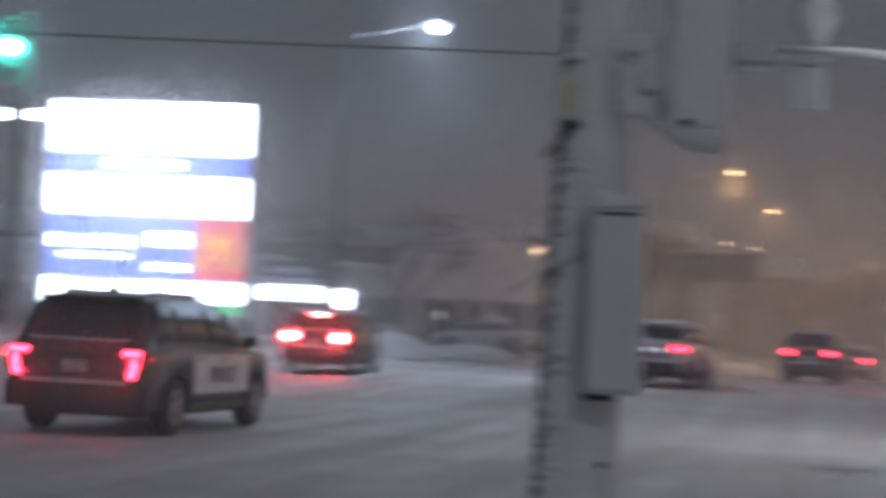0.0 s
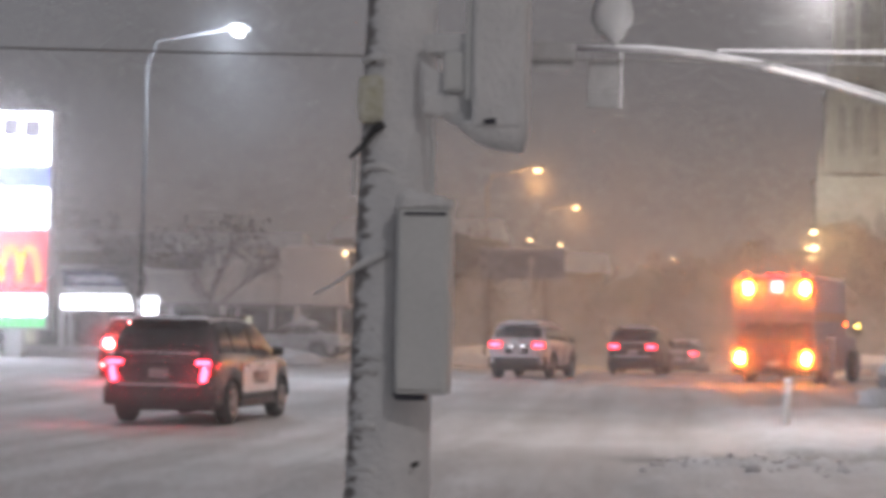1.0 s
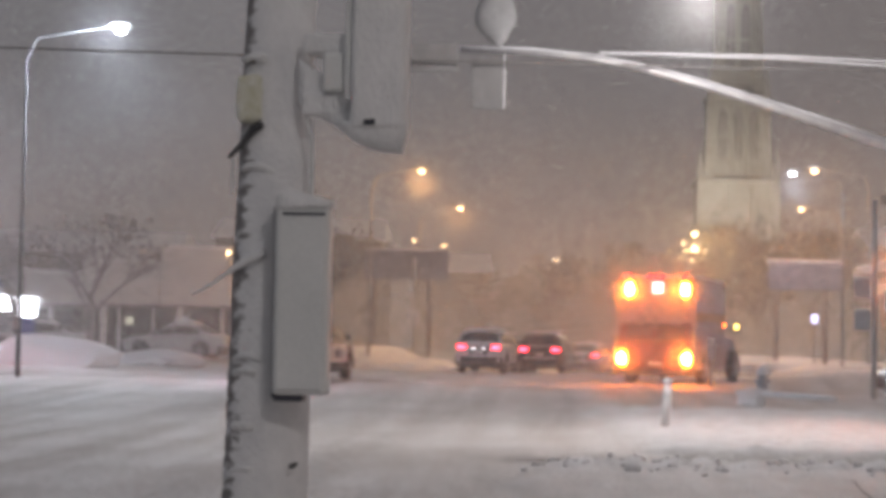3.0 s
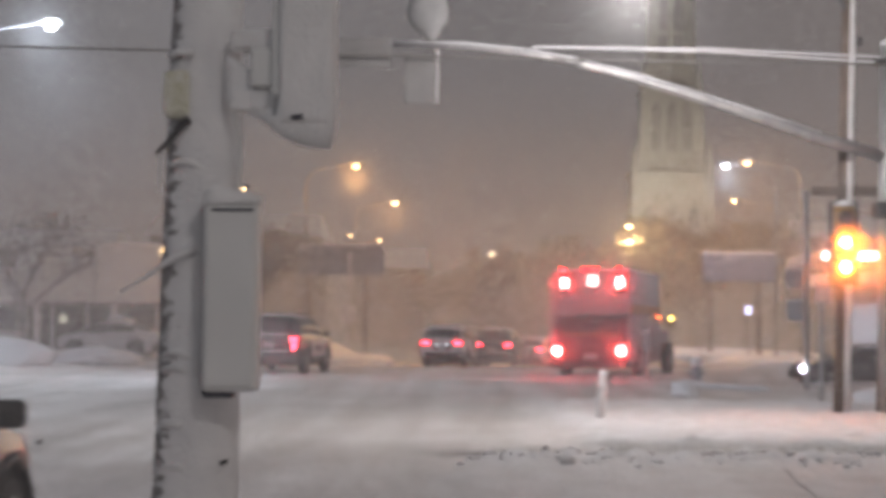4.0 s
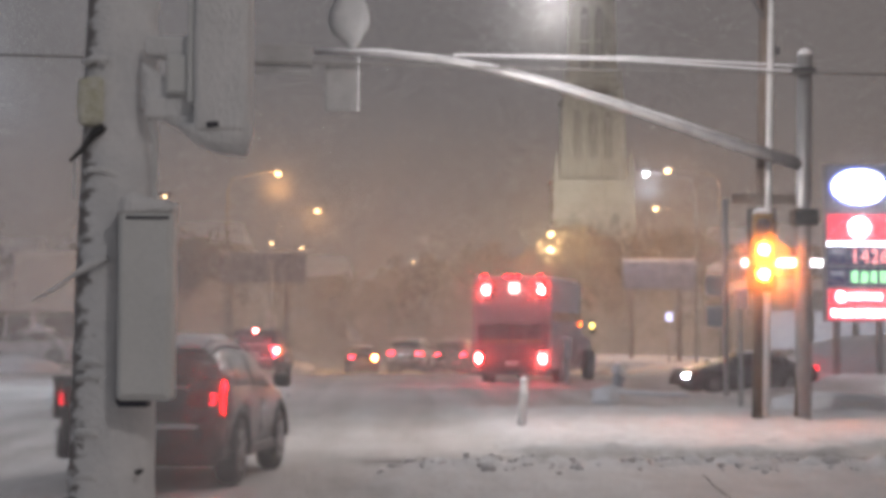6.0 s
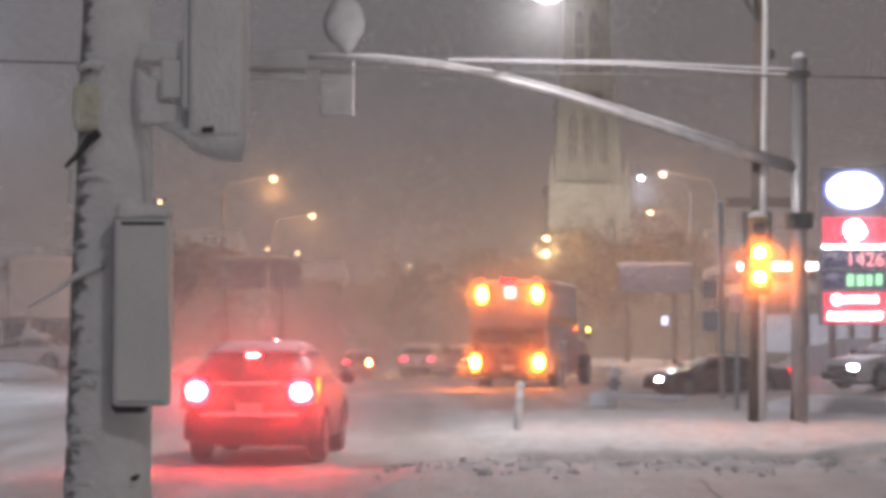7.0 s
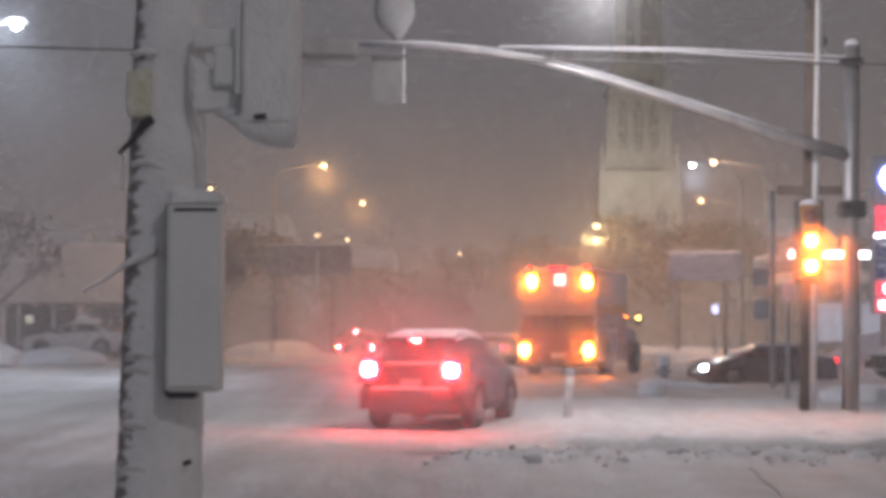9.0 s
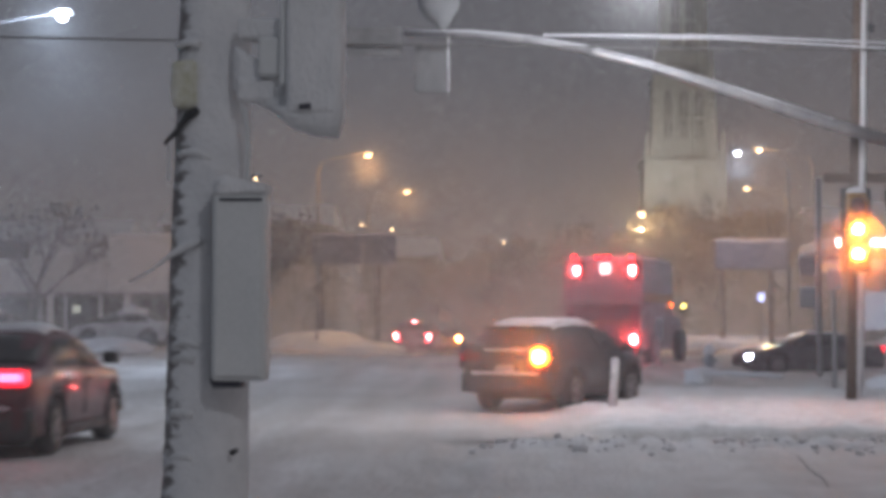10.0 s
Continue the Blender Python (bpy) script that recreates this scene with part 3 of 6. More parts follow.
def signal_head(x, y, z0, lit, mat, name="traffic_signal", rz=0.0, wide=0.36, label="", lens=0.15):
    ob = thing(name, pose(x, y, 0, rz=rz), label, "traffic signal")
    part("housing", box(-wide / 2, wide / 2, -0.12, 0.12, z0, z0 + 1.36, 0.03, 2), SIGNAL_CASE, ob)
    part("backplate", box(-wide / 2 - 0.1, wide / 2 + 0.1, 0.06, 0.08, z0 - 0.1, z0 + 1.46), TRIM_BLACK, ob)
    for k in range(3):
        z = z0 + 0.23 + 0.45 * k
        on = k in lit
        part("lens", disc(0, -0.13, z, lens, 0.04, "y", 20, 0.01), (SIGNAL_RIM if mat == SIGNAL_ORANGE else mat) if on else TRIM_BLACK, ob)
        if on:
            part("lens_core", disc(0, -0.16, z, lens * 0.7, 0.03, "y", 18, 0.01), mat, ob)
        vis = bmesh.new()
        ring = [(0.17 * math.cos(a), 0.17 * math.sin(a)) for a in (math.pi * i / 10 for i in range(11))]
        fr = [vis.verts.new((cx, -0.13, z + cz)) for cx, cz in ring]
        bk = [vis.verts.new((cx * 1.02, -0.36, z + cz * 0.96)) for cx, cz in ring]
        for i in range(10):
            vis.faces.new((fr[i], fr[i + 1], bk[i + 1], bk[i]))
        bmesh.ops.solidify(vis, geom=vis.faces[:], thickness=0.012)
        part("visor", vis, SIGNAL_CASE, ob)
    part("snow_cap", mound(wide * 0.55, 0.16, 0.1, 0.08, 2, 2), SNOW, ob, smooth=True).location = (0, 0, z0 + 1.37)
    part("bracket", box(wide / 2, wide / 2 + 0.1, -0.04, 0.2, z0 + 0.5, z0 + 0.6), DARK_METAL, ob)
    return ob


mast_arm()
wood_pole()
signal_head(6.64, 33.55, 2.60, (0, 1), SIGNAL_ORANGE, label="amber traffic signal glowing orange on a wooden pole", lens=0.135)
signal_head(-20.3, 40.0, 7.10, (1,), SIGNAL_GREEN, label="traffic signal showing green on its mast", lens=0.2)
post = thing("signal_mast", pose(-19.98, 40.1, 0), "steel mast carrying the green traffic signal", "signal mast")
part("shaft", tube([(0, 0, 0), (0, 0, 8.6)], [0.13, 0.10], 12), GALV, post)
part("cap", mound(0.12, 0.12, 0.1, 0.05, 5, 2), SNOW, post).location = (0, 0, 8.6)


def span_wire():
    pts = []
    for i in range(49):
        x = -42 + i * 1.75
        u = (x + 42) / 84
        pts.append((x, 33.0, 7.95 - 1.45 * u ** 0.8 - 0.5 * math.sin(math.pi * u) + 0.55 * step(14, 42, x)))
    tagged(part("overhead_cable", tube(pts, 0.02, 6), CABLE), "dark overhead cable strung across the junction", "cable")


span_wire()
for ax, top in ((-43, 8.12), (43, 7.22)):
    p_ = thing("cable_pole", pose(ax, 33, 0), "wooden pole holding the end of the overhead cable", "utility pole")
    part("shaft", tube([(0, 0, -0.1), (0, 0, top + 1)], [0.16, 0.12], 12), WOOD, p_)
    part("bracket", box(-1.15 if ax > 0 else 0.0, 0.0 if ax > 0 else 1.15, -0.06, 0.06, top - 0.25, top - 0.1), WOOD, p_)


def delineator():
    ob = thing("marker_post", pose(1.97, 30.8, ground_z(1.97, 30.8) - 0.05, 0, 3.0, 0), "pale round marker post standing in the snow", "marker post")
    part("shaft", tube([(0, 0, 0), (0, 0, 0.80)], [0.075, 0.07], 14), POST_SNOW, ob, smooth=True)
    part("cap", mound(0.085, 0.085, 0.10, 0.05, 3, 2), SNOW, ob, smooth=True).location = (0, 0, 0.79)
    part("band", tube([(0, 0, 0.52), (0, 0, 0.60)], 0.078, 14), CASE_PAINT, ob)


def plate_sign(x, y, top, boards, label, r=0.05):
    ob = thing("street_sign", pose(x, y, ground_z(x, y)), label, "street sign")
    part("post", tube([(0, 0, -0.1), (0, 0, top)], r, 10), GALV, ob)
    for x0, x1, z0, z1 in boards:
        part("sign_plate", box(x0, x1, -r - 0.03, -r - 0.01, z0, z1, 0.008), SIGN_BACK, ob, "blank frosted plate")
        part("plate_snow", lumpy(box(x0, x1, -r - 0.06, -r, z1, z1 + 0.05, 0.01), 0.01, 9), SNOW, ob)


delineator()
plate_sign(7.98, 45, 4.9, [(-0.5, -0.12, 2.5, 2.95), (-0.5, -0.10, 1.7, 2.17)], "tall steel post with two small square plates", 0.07)
plate_sign(7.05, 38, 2.5, [(-0.14, 0.14, 2.05, 2.45)], "thin sign post with a small white plate")
plate_sign(-7.3, 98, 6.0, [(-0.35, 0.35, 2.2, 3.0)], "far sign post with a pale square plate", 0.08)
plate_sign(4.55, 51.0, 1.35, [(-0.10, 0.10, 0.75, 1.3)], "short post with a dark frosted plate", 0.06)


def hydrant():
    x, y = 5.45, 46.6
    ob = thing("hydrant", pose(x, y, ground_z(x, y)), "small hydrant buried in snow with a tall snow cap", "hydrant")
    part("body", tube([(0, 0, 0), (0, 0, 0.42), (0, 0, 0.55)], [0.13, 0.12, 0.06], 12), SIGN_BACK, ob, smooth=True)
    part("outlet", disc(-0.15, 0, 0.33, 0.05, 0.1, "x", 10), SIGN_BACK, ob)
    part("outlet", disc(0.15, 0, 0.33, 0.05, 0.1, "x", 10), SIGN_BACK, ob)
    part("snow_cap", mound(0.17, 0.15, 0.22, 0.2, 6, 3), SNOW, ob, smooth=True).location = (0.02, 0, 0.52)


def kerb_edge():
    pts = [(4.75 + 0.24 * i, 46.0 - 0.215 * i) for i in range(10)]
    bm = tube([(x, y, ground_z(x, y) + 0.05) for x, y in pts], 0.07, 8)
    tagged(part("kerb", lumpy(bm, 0.02, 5), SNOW, smooth=True), "snowy kerb edge lit by headlamps", "kerb", kind="structure")


hydrant()
kerb_edge()

# ---------------------------------------------------------------- street lamps


def street_lamp(x, y, z, reach, mat, size, label, watts=0, colour=SODIUM):
    """reach: how far the lamp head hangs from its post, along x."""
    g = ground_z(x + reach, y)
    ob = thing("street_lamp", pose(x + reach, y, g), label, "street lamp", "street lamps")
    h = z - g
    s = -1 if reach > 0 else 1
    part("post", tube([(0, 0, -0.1), (0, 0, h - 0.9)], [0.07, 0.045], 10), LAMP_POST, ob)
    part("arm", tube([(0, 0, h - 0.9), (s * 0.3, 0, h - 0.25), (s * (abs(reach) - 0.35), 0, h + 0.06)], [0.035, 0.025, 0.02], 8), LAMP_POST, ob)
    part("head", box(s * abs(reach) - 0.32, s * abs(reach) + 0.32, -0.14, 0.14, h + 0.03, h + 0.15, 0.04, 2), DARK_METAL, ob)
    lens = bmesh.new()
    bmesh.ops.create_uvsphere(lens, u_segments=14, v_segments=8, radius=size * 0.62, matrix=Matrix.Translation((s * abs(reach), 0, h)) @ Matrix.Diagonal((1.05, 1, 0.85, 1)))
    part("lens", lens, mat, ob, "glowing lamp glass", smooth=True)
    part("snow_cap", mound(0.3, 0.13, 0.07, 0.04, int(abs(x)), 2), SNOW, ob).location = (s * abs(reach), 0, h + 0.15)
    if watts:
        lamp_light(x, y, z - 0.75, watts, colour)


street_lamp(-11.93, 49, 9.9, -2.6, LED_HOT, 0.22, "tall street lamp shining bluish white")
# unseen lamp added behind the camera to brighten the near snow and pole
street_lamp(3.4, -3.0, 9.0, 3.2, LED_HOT, 0.22, "unseen street lamp added to light the near footway", 520, (1.0, 0.97, 0.91))
street_lamp(-6.14, 86, 9.53, -2.4, SODIUM_HOT, 0.22, "street lamp glowing warm orange", 1500)
street_lamp(-5.46, 110, 9.49, -2.4, SODIUM_HOT, 0.24, "street lamp glowing warm orange", 1900)
street_lamp(-9.69, 130, 8.56, -2.4, SODIUM_HOT, 0.2, "street lamp glowing warm orange")
street_lamp(-8.69, 150, 9.28, -2.4, SODIUM_HOT, 0.24, "street lamp glowing warm orange")
street_lamp(-10.72, 80, 7.92, -2.0, SODIUM_HOT, 0.12, "street lamp glowing warm orange")
street_lamp(11.43, 86, 9.62, 2.4, LED_HOT, 0.2, "street lamp shining cold white", 900, WHITE_LED)
street_lamp(12.75, 88, 9.96, 2.6, SODIUM_HOT, 0.2, "street lamp glowing warm orange", 1500)
street_lamp(14.89, 108, 9.58, 2.4, SODIUM_HOT, 0.22, "street lamp glowing warm orange", 1500)
street_lamp(8.83, 110.4, 8.17, 2.4, SODIUM_HOT, 0.30, "street lamp shining yellow among branches", 2600, (1.0, 0.70, 0.30))
street_lamp(0.5, 128, 7.2, 2.4, SODIUM_HOT, 0.12, "street lamp shining yellow behind trees", 1800, (1.0, 0.86, 0.6))

# ---------------------------------------------------------------- signs


def bars(parent, y, x0, x1, z, h, count, mat, seed, name="lettering"):
    rnd = random.Random(seed)
    w = (x1 - x0) / count
    bm = bmesh.new()
    for k in range(count):
        a = x0 + k * w
        box(a + 0.08 * w, a + w * rnd.uniform(0.72, 0.9), y - 0.02, y, z + h * rnd.uniform(0, 0.12), z + h * rnd.uniform(0.85, 1.0), bm=bm)
    return part(name, bm, mat, parent, "unreadable lettering as plain bars")


def plaza_pylon():
    ob = thing("pylon_sign", pose(-25.6, 62, side_z(62), rz=4), "tall plaza pylon sign with lit white, blue and red panels", "pylon sign")
    L, R, F = -3.78, 3.78, -0.36
    part("frame", box(L - 0.1, R + 0.1, -0.30, 0.30, 1.15, 9.0, 0.03), SIGN_BACK, ob)
    for x in (-2.6, 2.6):
        part("leg", box(x - 0.3, x + 0.3, -0.22, 0.22, -0.2, 1.15), STUCCO, ob)
    def panel(x0, x1, z0, z1, mat, label):
        return part("panel", box(x0 + 0.03, x1 - 0.03, F, -0.29, z0 + 0.03, z1 - 0.03, 0.02), mat, ob, label)
    panel(L, R, 6.98, 8.92, BOARD_WHITE, "lit white name panel")
    bars(ob, F - 0.003, L + 0.5, R - 0.25, 8.0, 0.66, 9, BOARD_INK, 4)
    panel(L, R, 6.22, 6.98, BOARD_BLUE, "lit blue panel")
    bars(ob, F - 0.003, -1.6, 1.4, 6.40, 0.42, 8, BOARD_WHITE, 5)
    panel(L, R, 4.72, 6.22, BOARD_WHITE, "lit white panel")
    bars(ob, F - 0.003, 1.0, 2.3, 5.45, 0.25, 4, BOARD_BLUE, 6)
    panel(L, -0.05, 2.45, 4.72, BOARD_BLUE, "lit blue panel")
    bars(ob, F - 0.003, L + 0.15, -0.4, 3.5, 0.5, 9, BOARD_WHITE, 7)
    bars(ob, F - 0.003, L + 0.6, -0.5, 3.12, 0.22, 12, BOARD_WHITE, 8)
    panel(-0.05, 1.85, 2.45, 4.72, BOARD_BLUE, "lit blue panel")
    bars(ob, F - 0.003, 0.15, 1.75, 3.62, 0.6, 4, BOARD_WHITE, 9)
    bars(ob, F - 0.003, 0.15, 1.7, 2.75, 0.28, 5, BOARD_WHITE, 10)
    panel(1.85, R, 2.45, 4.72, BOARD_RED, "lit red panel")
    arch = []
    for s in (-0.33, 0.33):
        arch.append(tube([(2.82 + s + 0.33 * math.cos(a), F - 0.03, 2.85 + 1.25 * math.sin(a)) for a in (math.pi * i / 12 for i in range(13))], 0.10, 8))
    for a in arch:
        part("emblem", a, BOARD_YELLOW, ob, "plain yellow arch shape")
    panel(L, -3.05, 1.45, 2.42, BOARD_WHITE, "lit white panel")
    panel(-3.0, -0.1, 1.45, 2.42, BOARD_WHITE, "lit white panel")
    panel(0.0, R, 1.62, 2.42, BOARD_WHITE, "lit white panel")
    panel(0.0, R, 1.22, 1.62, BOARD_GREEN, "lit green strip")
    part("red_rule", box(-2.9, -0.2, F - 0.006, F + 0.01, 2.28, 2.38), BOARD_RED, ob)


def fuel_sign():
    ob = thing("fuel_sign", pose(15.05, 60, side_z(60)), "tall fuel station price sign with red and white lit panels", "price sign")
    L, R = -1.08, 1.08
    part("frame", box(L - 0.05, R + 0.05, -0.22, 0.22, 1.95, 7.18, 0.03), SIGN_BACK, ob)
    for x in (-0.72, 0.72):
        part("leg", box(x - 0.1, x + 0.1, -0.12, 0.12, -0.2, 1.95), GALV, ob)
    ring = bmesh.new()
    bmesh.ops.create_cone(ring, cap_ends=True, segments=40, radius1=1, radius2=1, depth=0.08, matrix=Matrix.Translation((0, -0.25, 6.42)) @ Matrix.Rotation(radians(90), 4, "X") @ Matrix.Diagonal((1.0, 0.66, 1, 1)))
    part("oval_ring", ring, BOARD_BLUE, ob, "blue oval ring")
    oval = bmesh.new()
    bmesh.ops.create_cone(oval, cap_ends=True, segments=40, radius1=1, radius2=1, depth=0.08, matrix=Matrix.Translation((0, -0.265, 6.42)) @ Matrix.Rotation(radians(90), 4, "X") @ Matrix.Diagonal((0.90, 0.57, 1, 1)))
    part("oval", oval, BOARD_WHITE, ob, "lit white oval")
    def panel(z0, z1, mat, label):
        part("panel", box(L + 0.02, R - 0.02, -0.27, -0.21, z0, z1, 0.01), mat, ob, label)
    panel(4.62, 5.52, BOARD_RED, "lit red panel")
    part("emblem", disc(0.0, -0.285, 5.07, 0.36, 0.03), BOARD_WHITE, ob, "plain white disc")
    part("emblem_mark", box(-0.12, -0.03, -0.31, -0.295, 4.88, 5.26), BOARD_RED, ob)
    part("emblem_mark", box(0.0, 0.14, -0.31, -0.295, 4.98, 5.16), BOARD_RED, ob)
    panel(4.48, 4.58, BOARD_WHITE, "white rule")
    for z, mat, text in ((3.82, BOARD_RED, "1426"), (3.12, BOARD_GREEN, "")):
        panel(z, z + 0.62, BOARD_NAVY, "dark price panel")
        bars(ob, -0.275, L + 0.12, L + 0.55, z + 0.36, 0.14, 4, BOARD_DIM, int(z * 9))
        if text:
            cu = bpy.data.curves.new("price", "FONT")
            cu.body, cu.size, cu.extrude, cu.align_x = text, 0.66, 0.01, "CENTER"
            cu.materials.append(glow("price_digits", (1.0, 0.30, 0.30), 2.6))
            t = new("price_digits", cu)
            t.parent, t.matrix_local = ob, pose(0.34, -0.29, z + 0.07, 90, 0, 0)
        else:
            bars(ob, -0.275, -0.30, 0.98, z + 0.07, 0.48, 4, glow("price_bars", (0.35, 1.0, 0.45), 2.0), 3, "price_bars")
    panel(2.52, 3.02, BOARD_RED, "lit red panel")
    part("emblem", disc(-0.62, -0.285, 2.77, 0.17, 0.03), BOARD_WHITE, ob)
    bars(ob, -0.275, -0.35, 0.75, 2.67, 0.22, 6, BOARD_WHITE, 12)
    panel(2.0, 2.46, BOARD_RED, "lit red panel")
    bars(ob, -0.275, -0.95, 0.95, 2.10, 0.26, 7, BOARD_WHITE, 13)


def fuel_canopy():
    ob = thing("fuel_canopy", pose(21.5, 84, side_z(84)), "fuel station canopy with a bright white edge", "canopy")
    part("roof", box(-6.7, 10, -5, 5, 4.46, 4.88, 0.03), DARK_WALL, ob)
    part("edge_light", box(-6.75, 10.05, -5.06, -4.98, 4.52, 4.82, 0.02), BOARD_WHITE, ob, "lit white canopy edge")
    part("roof_snow", lumpy(box(-6.6, 9.9, -4.9, 4.9, 4.88, 4.95, 0.03, 2), 0.02, 1), SNOW, ob)
    for x in (-5, 5):
        part("column", box(x - 0.25, x + 0.25, -0.25, 0.25, -0.2, 4.45), GALV, ob)
    shop = thing("fuel_shop", pose(21.5, 97, side_z(97)), "low dark fuel station shop with lit windows", "shop")
    part("wall", box(-3, 10, -2, 5, -0.2, 3.9), DARK_WALL, shop)
    part("roof", box(-3.3, 10.3, -2.3, 5.3, 3.9, 4.5), STUCCO, shop)
    for k in range(5):
        part("window", box(-2.4 + 2.4 * k, -0.4 + 2.4 * k, -2.04, -2.0, 0.8, 2.8), BOARD_DIM, shop)


plaza_pylon()
fuel_sign()
fuel_canopy()


def billboard(x, y, w, z0, z1, label):
    g = base_z(x, y)
    ob = thing("billboard", pose(x, y, g), label, "billboard")
    part("board", box(-w / 2, w / 2, -0.12, 0.12, z0 - g, z1 - g, 0.03), surface("dark_board", (0.11, 0.12, 0.17), (0.16, 0.165, 0.21), 0.6, 0.7, bump=0.1), ob)
    part("trim", box(-w / 2 - 0.05, w / 2 + 0.05, -0.14, 0.14, z1 - g, z1 - g + 0.12), SIGN_BACK, ob)
    for px in (-w * 0.38, w * 0.28):
        part("leg", tube([(px, 0.0, -0.2), (px, 0.0, z0 - g)], 0.13, 8), WOOD, ob)


billboard(-7.9, 100, 4.7, 4.75, 6.35, "dark bluish billboard on two posts beside the street")
billboard(12.6, 90, 3.6, 4.2, 5.6, "dark billboard on posts before trees")
pb = thing("pale_blue_sign", pose(13.02, 89.5, side_z(89)), "small pale blue lit symbol on a low post", "sign")
part("post", tube([(0, 0, -0.2), (0, 0, 2.2)], 0.06, 8), GALV, pb)
part("lit_symbol", box(-0.17, 0.17, -0.08, -0.02, 2.2, 2.62, 0.03), PALE_BLUE, pb)

# ---------------------------------------------------------------- buildings


def shop_row():
    y = 92
    g = side_z(y)
    ob = thing("strip_mall", pose(0, y, g), "long low strip mall with snow-caked fascia and dark shopfronts", "strip mall")
    spans = ((-60, -39, 4.6), (-39, -31.5, 4.1), (-31.5, -27.4, 4.25), (-27.4, -23.5, 4.05), (-23.5, -19.6, 4.6), (-19.6, -16.0, 5.35))
    for i, (x0, x1, h) in enumerate(spans):
        part("wall", box(x0, x1, 0.6, 14, -0.3, h - 0.1), DARK_WALL, ob)
        part("fascia", box(x0 + 0.02, x1 - 0.02, -1.6, -1.2, 2.55, h, 0.05), STUCCO, ob, "pale snow-caked fascia")
        part("canopy", box(x0, x1, -1.2, 0.6, 2.45, 2.65), DARK_WALL, ob)
        part("roof_snow", lumpy(box(x0, x1, -1.62, 14, h, h + 0.22, 0.05, 2), 0.06, 0.8, i), SNOW, ob)
    for k in range(24):
        x = -58 + 1.8 * k
        lit = (k * 7) % 11 in (3,)
        part("window", box(x, x + 1.5, 0.52, 0.6, 0.35, 2.3), SHOP_GLOW if lit else GLASS_DARK, ob)
        part("mullion", box(x + 1.55, x + 1.72, 0.48, 0.62, -0.2, 2.45), STUCCO if k % 3 else DARK_WALL, ob)
    for x in (-36, -31, -27, -22.5, -18.6):
        part("column", box(x - 0.14, x + 0.14, -1.5, -1.22, -0.3, 2.5), STUCCO, ob)
    part("shop_sign", box(-30.9, -27.6, -1.74, -1.62, 3.35, 4.15, 0.02), BOARD_NAVY, ob, "dark lit shop sign")
    bars(ob, -1.745, -30.5, -27.9, 3.5, 0.42, 9, BOARD_DIM, 21)
    part("light_band", box(-30.9, -27.2, -1.72, -1.62, 2.15, 2.85), BOARD_WHITE, ob, "thin lit band")
    part("light_band", box(-26.9, -25.9, -1.72, -1.62, 2.0, 2.75), BOARD_WHITE, ob, "small lit box sign")
    part("wall_lamp", box(-16.2, -16.05, -1.75, -1.62, 5.15, 5.27), SODIUM_HOT, ob)
    part("roof_unit", box(-24.5, -21.5, 2, 5, 4.3, 5.6), STUCCO, ob)
    part("roof_unit", box(-30.5, -28.7, 3, 5, 4.3, 5.2), DARK_WALL, ob)
    part("bright_window", box(-19.2, -18.6, 0.46, 0.52, 1.55, 2.0), BOARD_DIM, ob)
    part("bright_window", box(-21.8, -21.4, 0.46, 0.52, 1.55, 1.95), SHOP_GLOW, ob)


shop_row()


def white_sign_box():
    ob = thing("lit_box_sign", pose(-18.55, 63.5, side_z(63)), "small lit white box sign on a dark pole", "sign")
    part("post", box(-0.1, 0.1, -0.1, 0.1, -0.2, 0.75), DARK_METAL, ob)
    part("lit_face", box(-0.33, 0.33, -0.12, 0.12, 1.72, 2.38, 0.03), BOARD_WHITE, ob)
    part("blue_face", box(-0.3, 0.3, -0.1, 0.1, 0.75, 1.68, 0.02), BOARD_NAVY, ob)
    bars(ob, -0.105, -0.22, 0.22, 0.95, 0.16, 4, BOARD_DIM, 2)


white_sign_box()


def floodlight_mast():
    ob = thing("floodlight_mast", pose(-45, 90, side_z(90)), "tall floodlight mast with two white heads", "floodlight")
    part("post", tube([(0, 0, -0.2), (0, 0, 11.6)], [0.16, 0.1], 10), GALV, ob)
    part("crossbar", box(-1.4, 1.4, -0.05, 0.05, 11.4, 11.5), GALV, ob)
    for x in (-1.2, 1.2):
        part("flood_head", box(x - 0.55, x + 0.55, -0.2, 0.2, 11.3, 11.75, 0.05), LED_HOT, ob)


floodlight_mast()


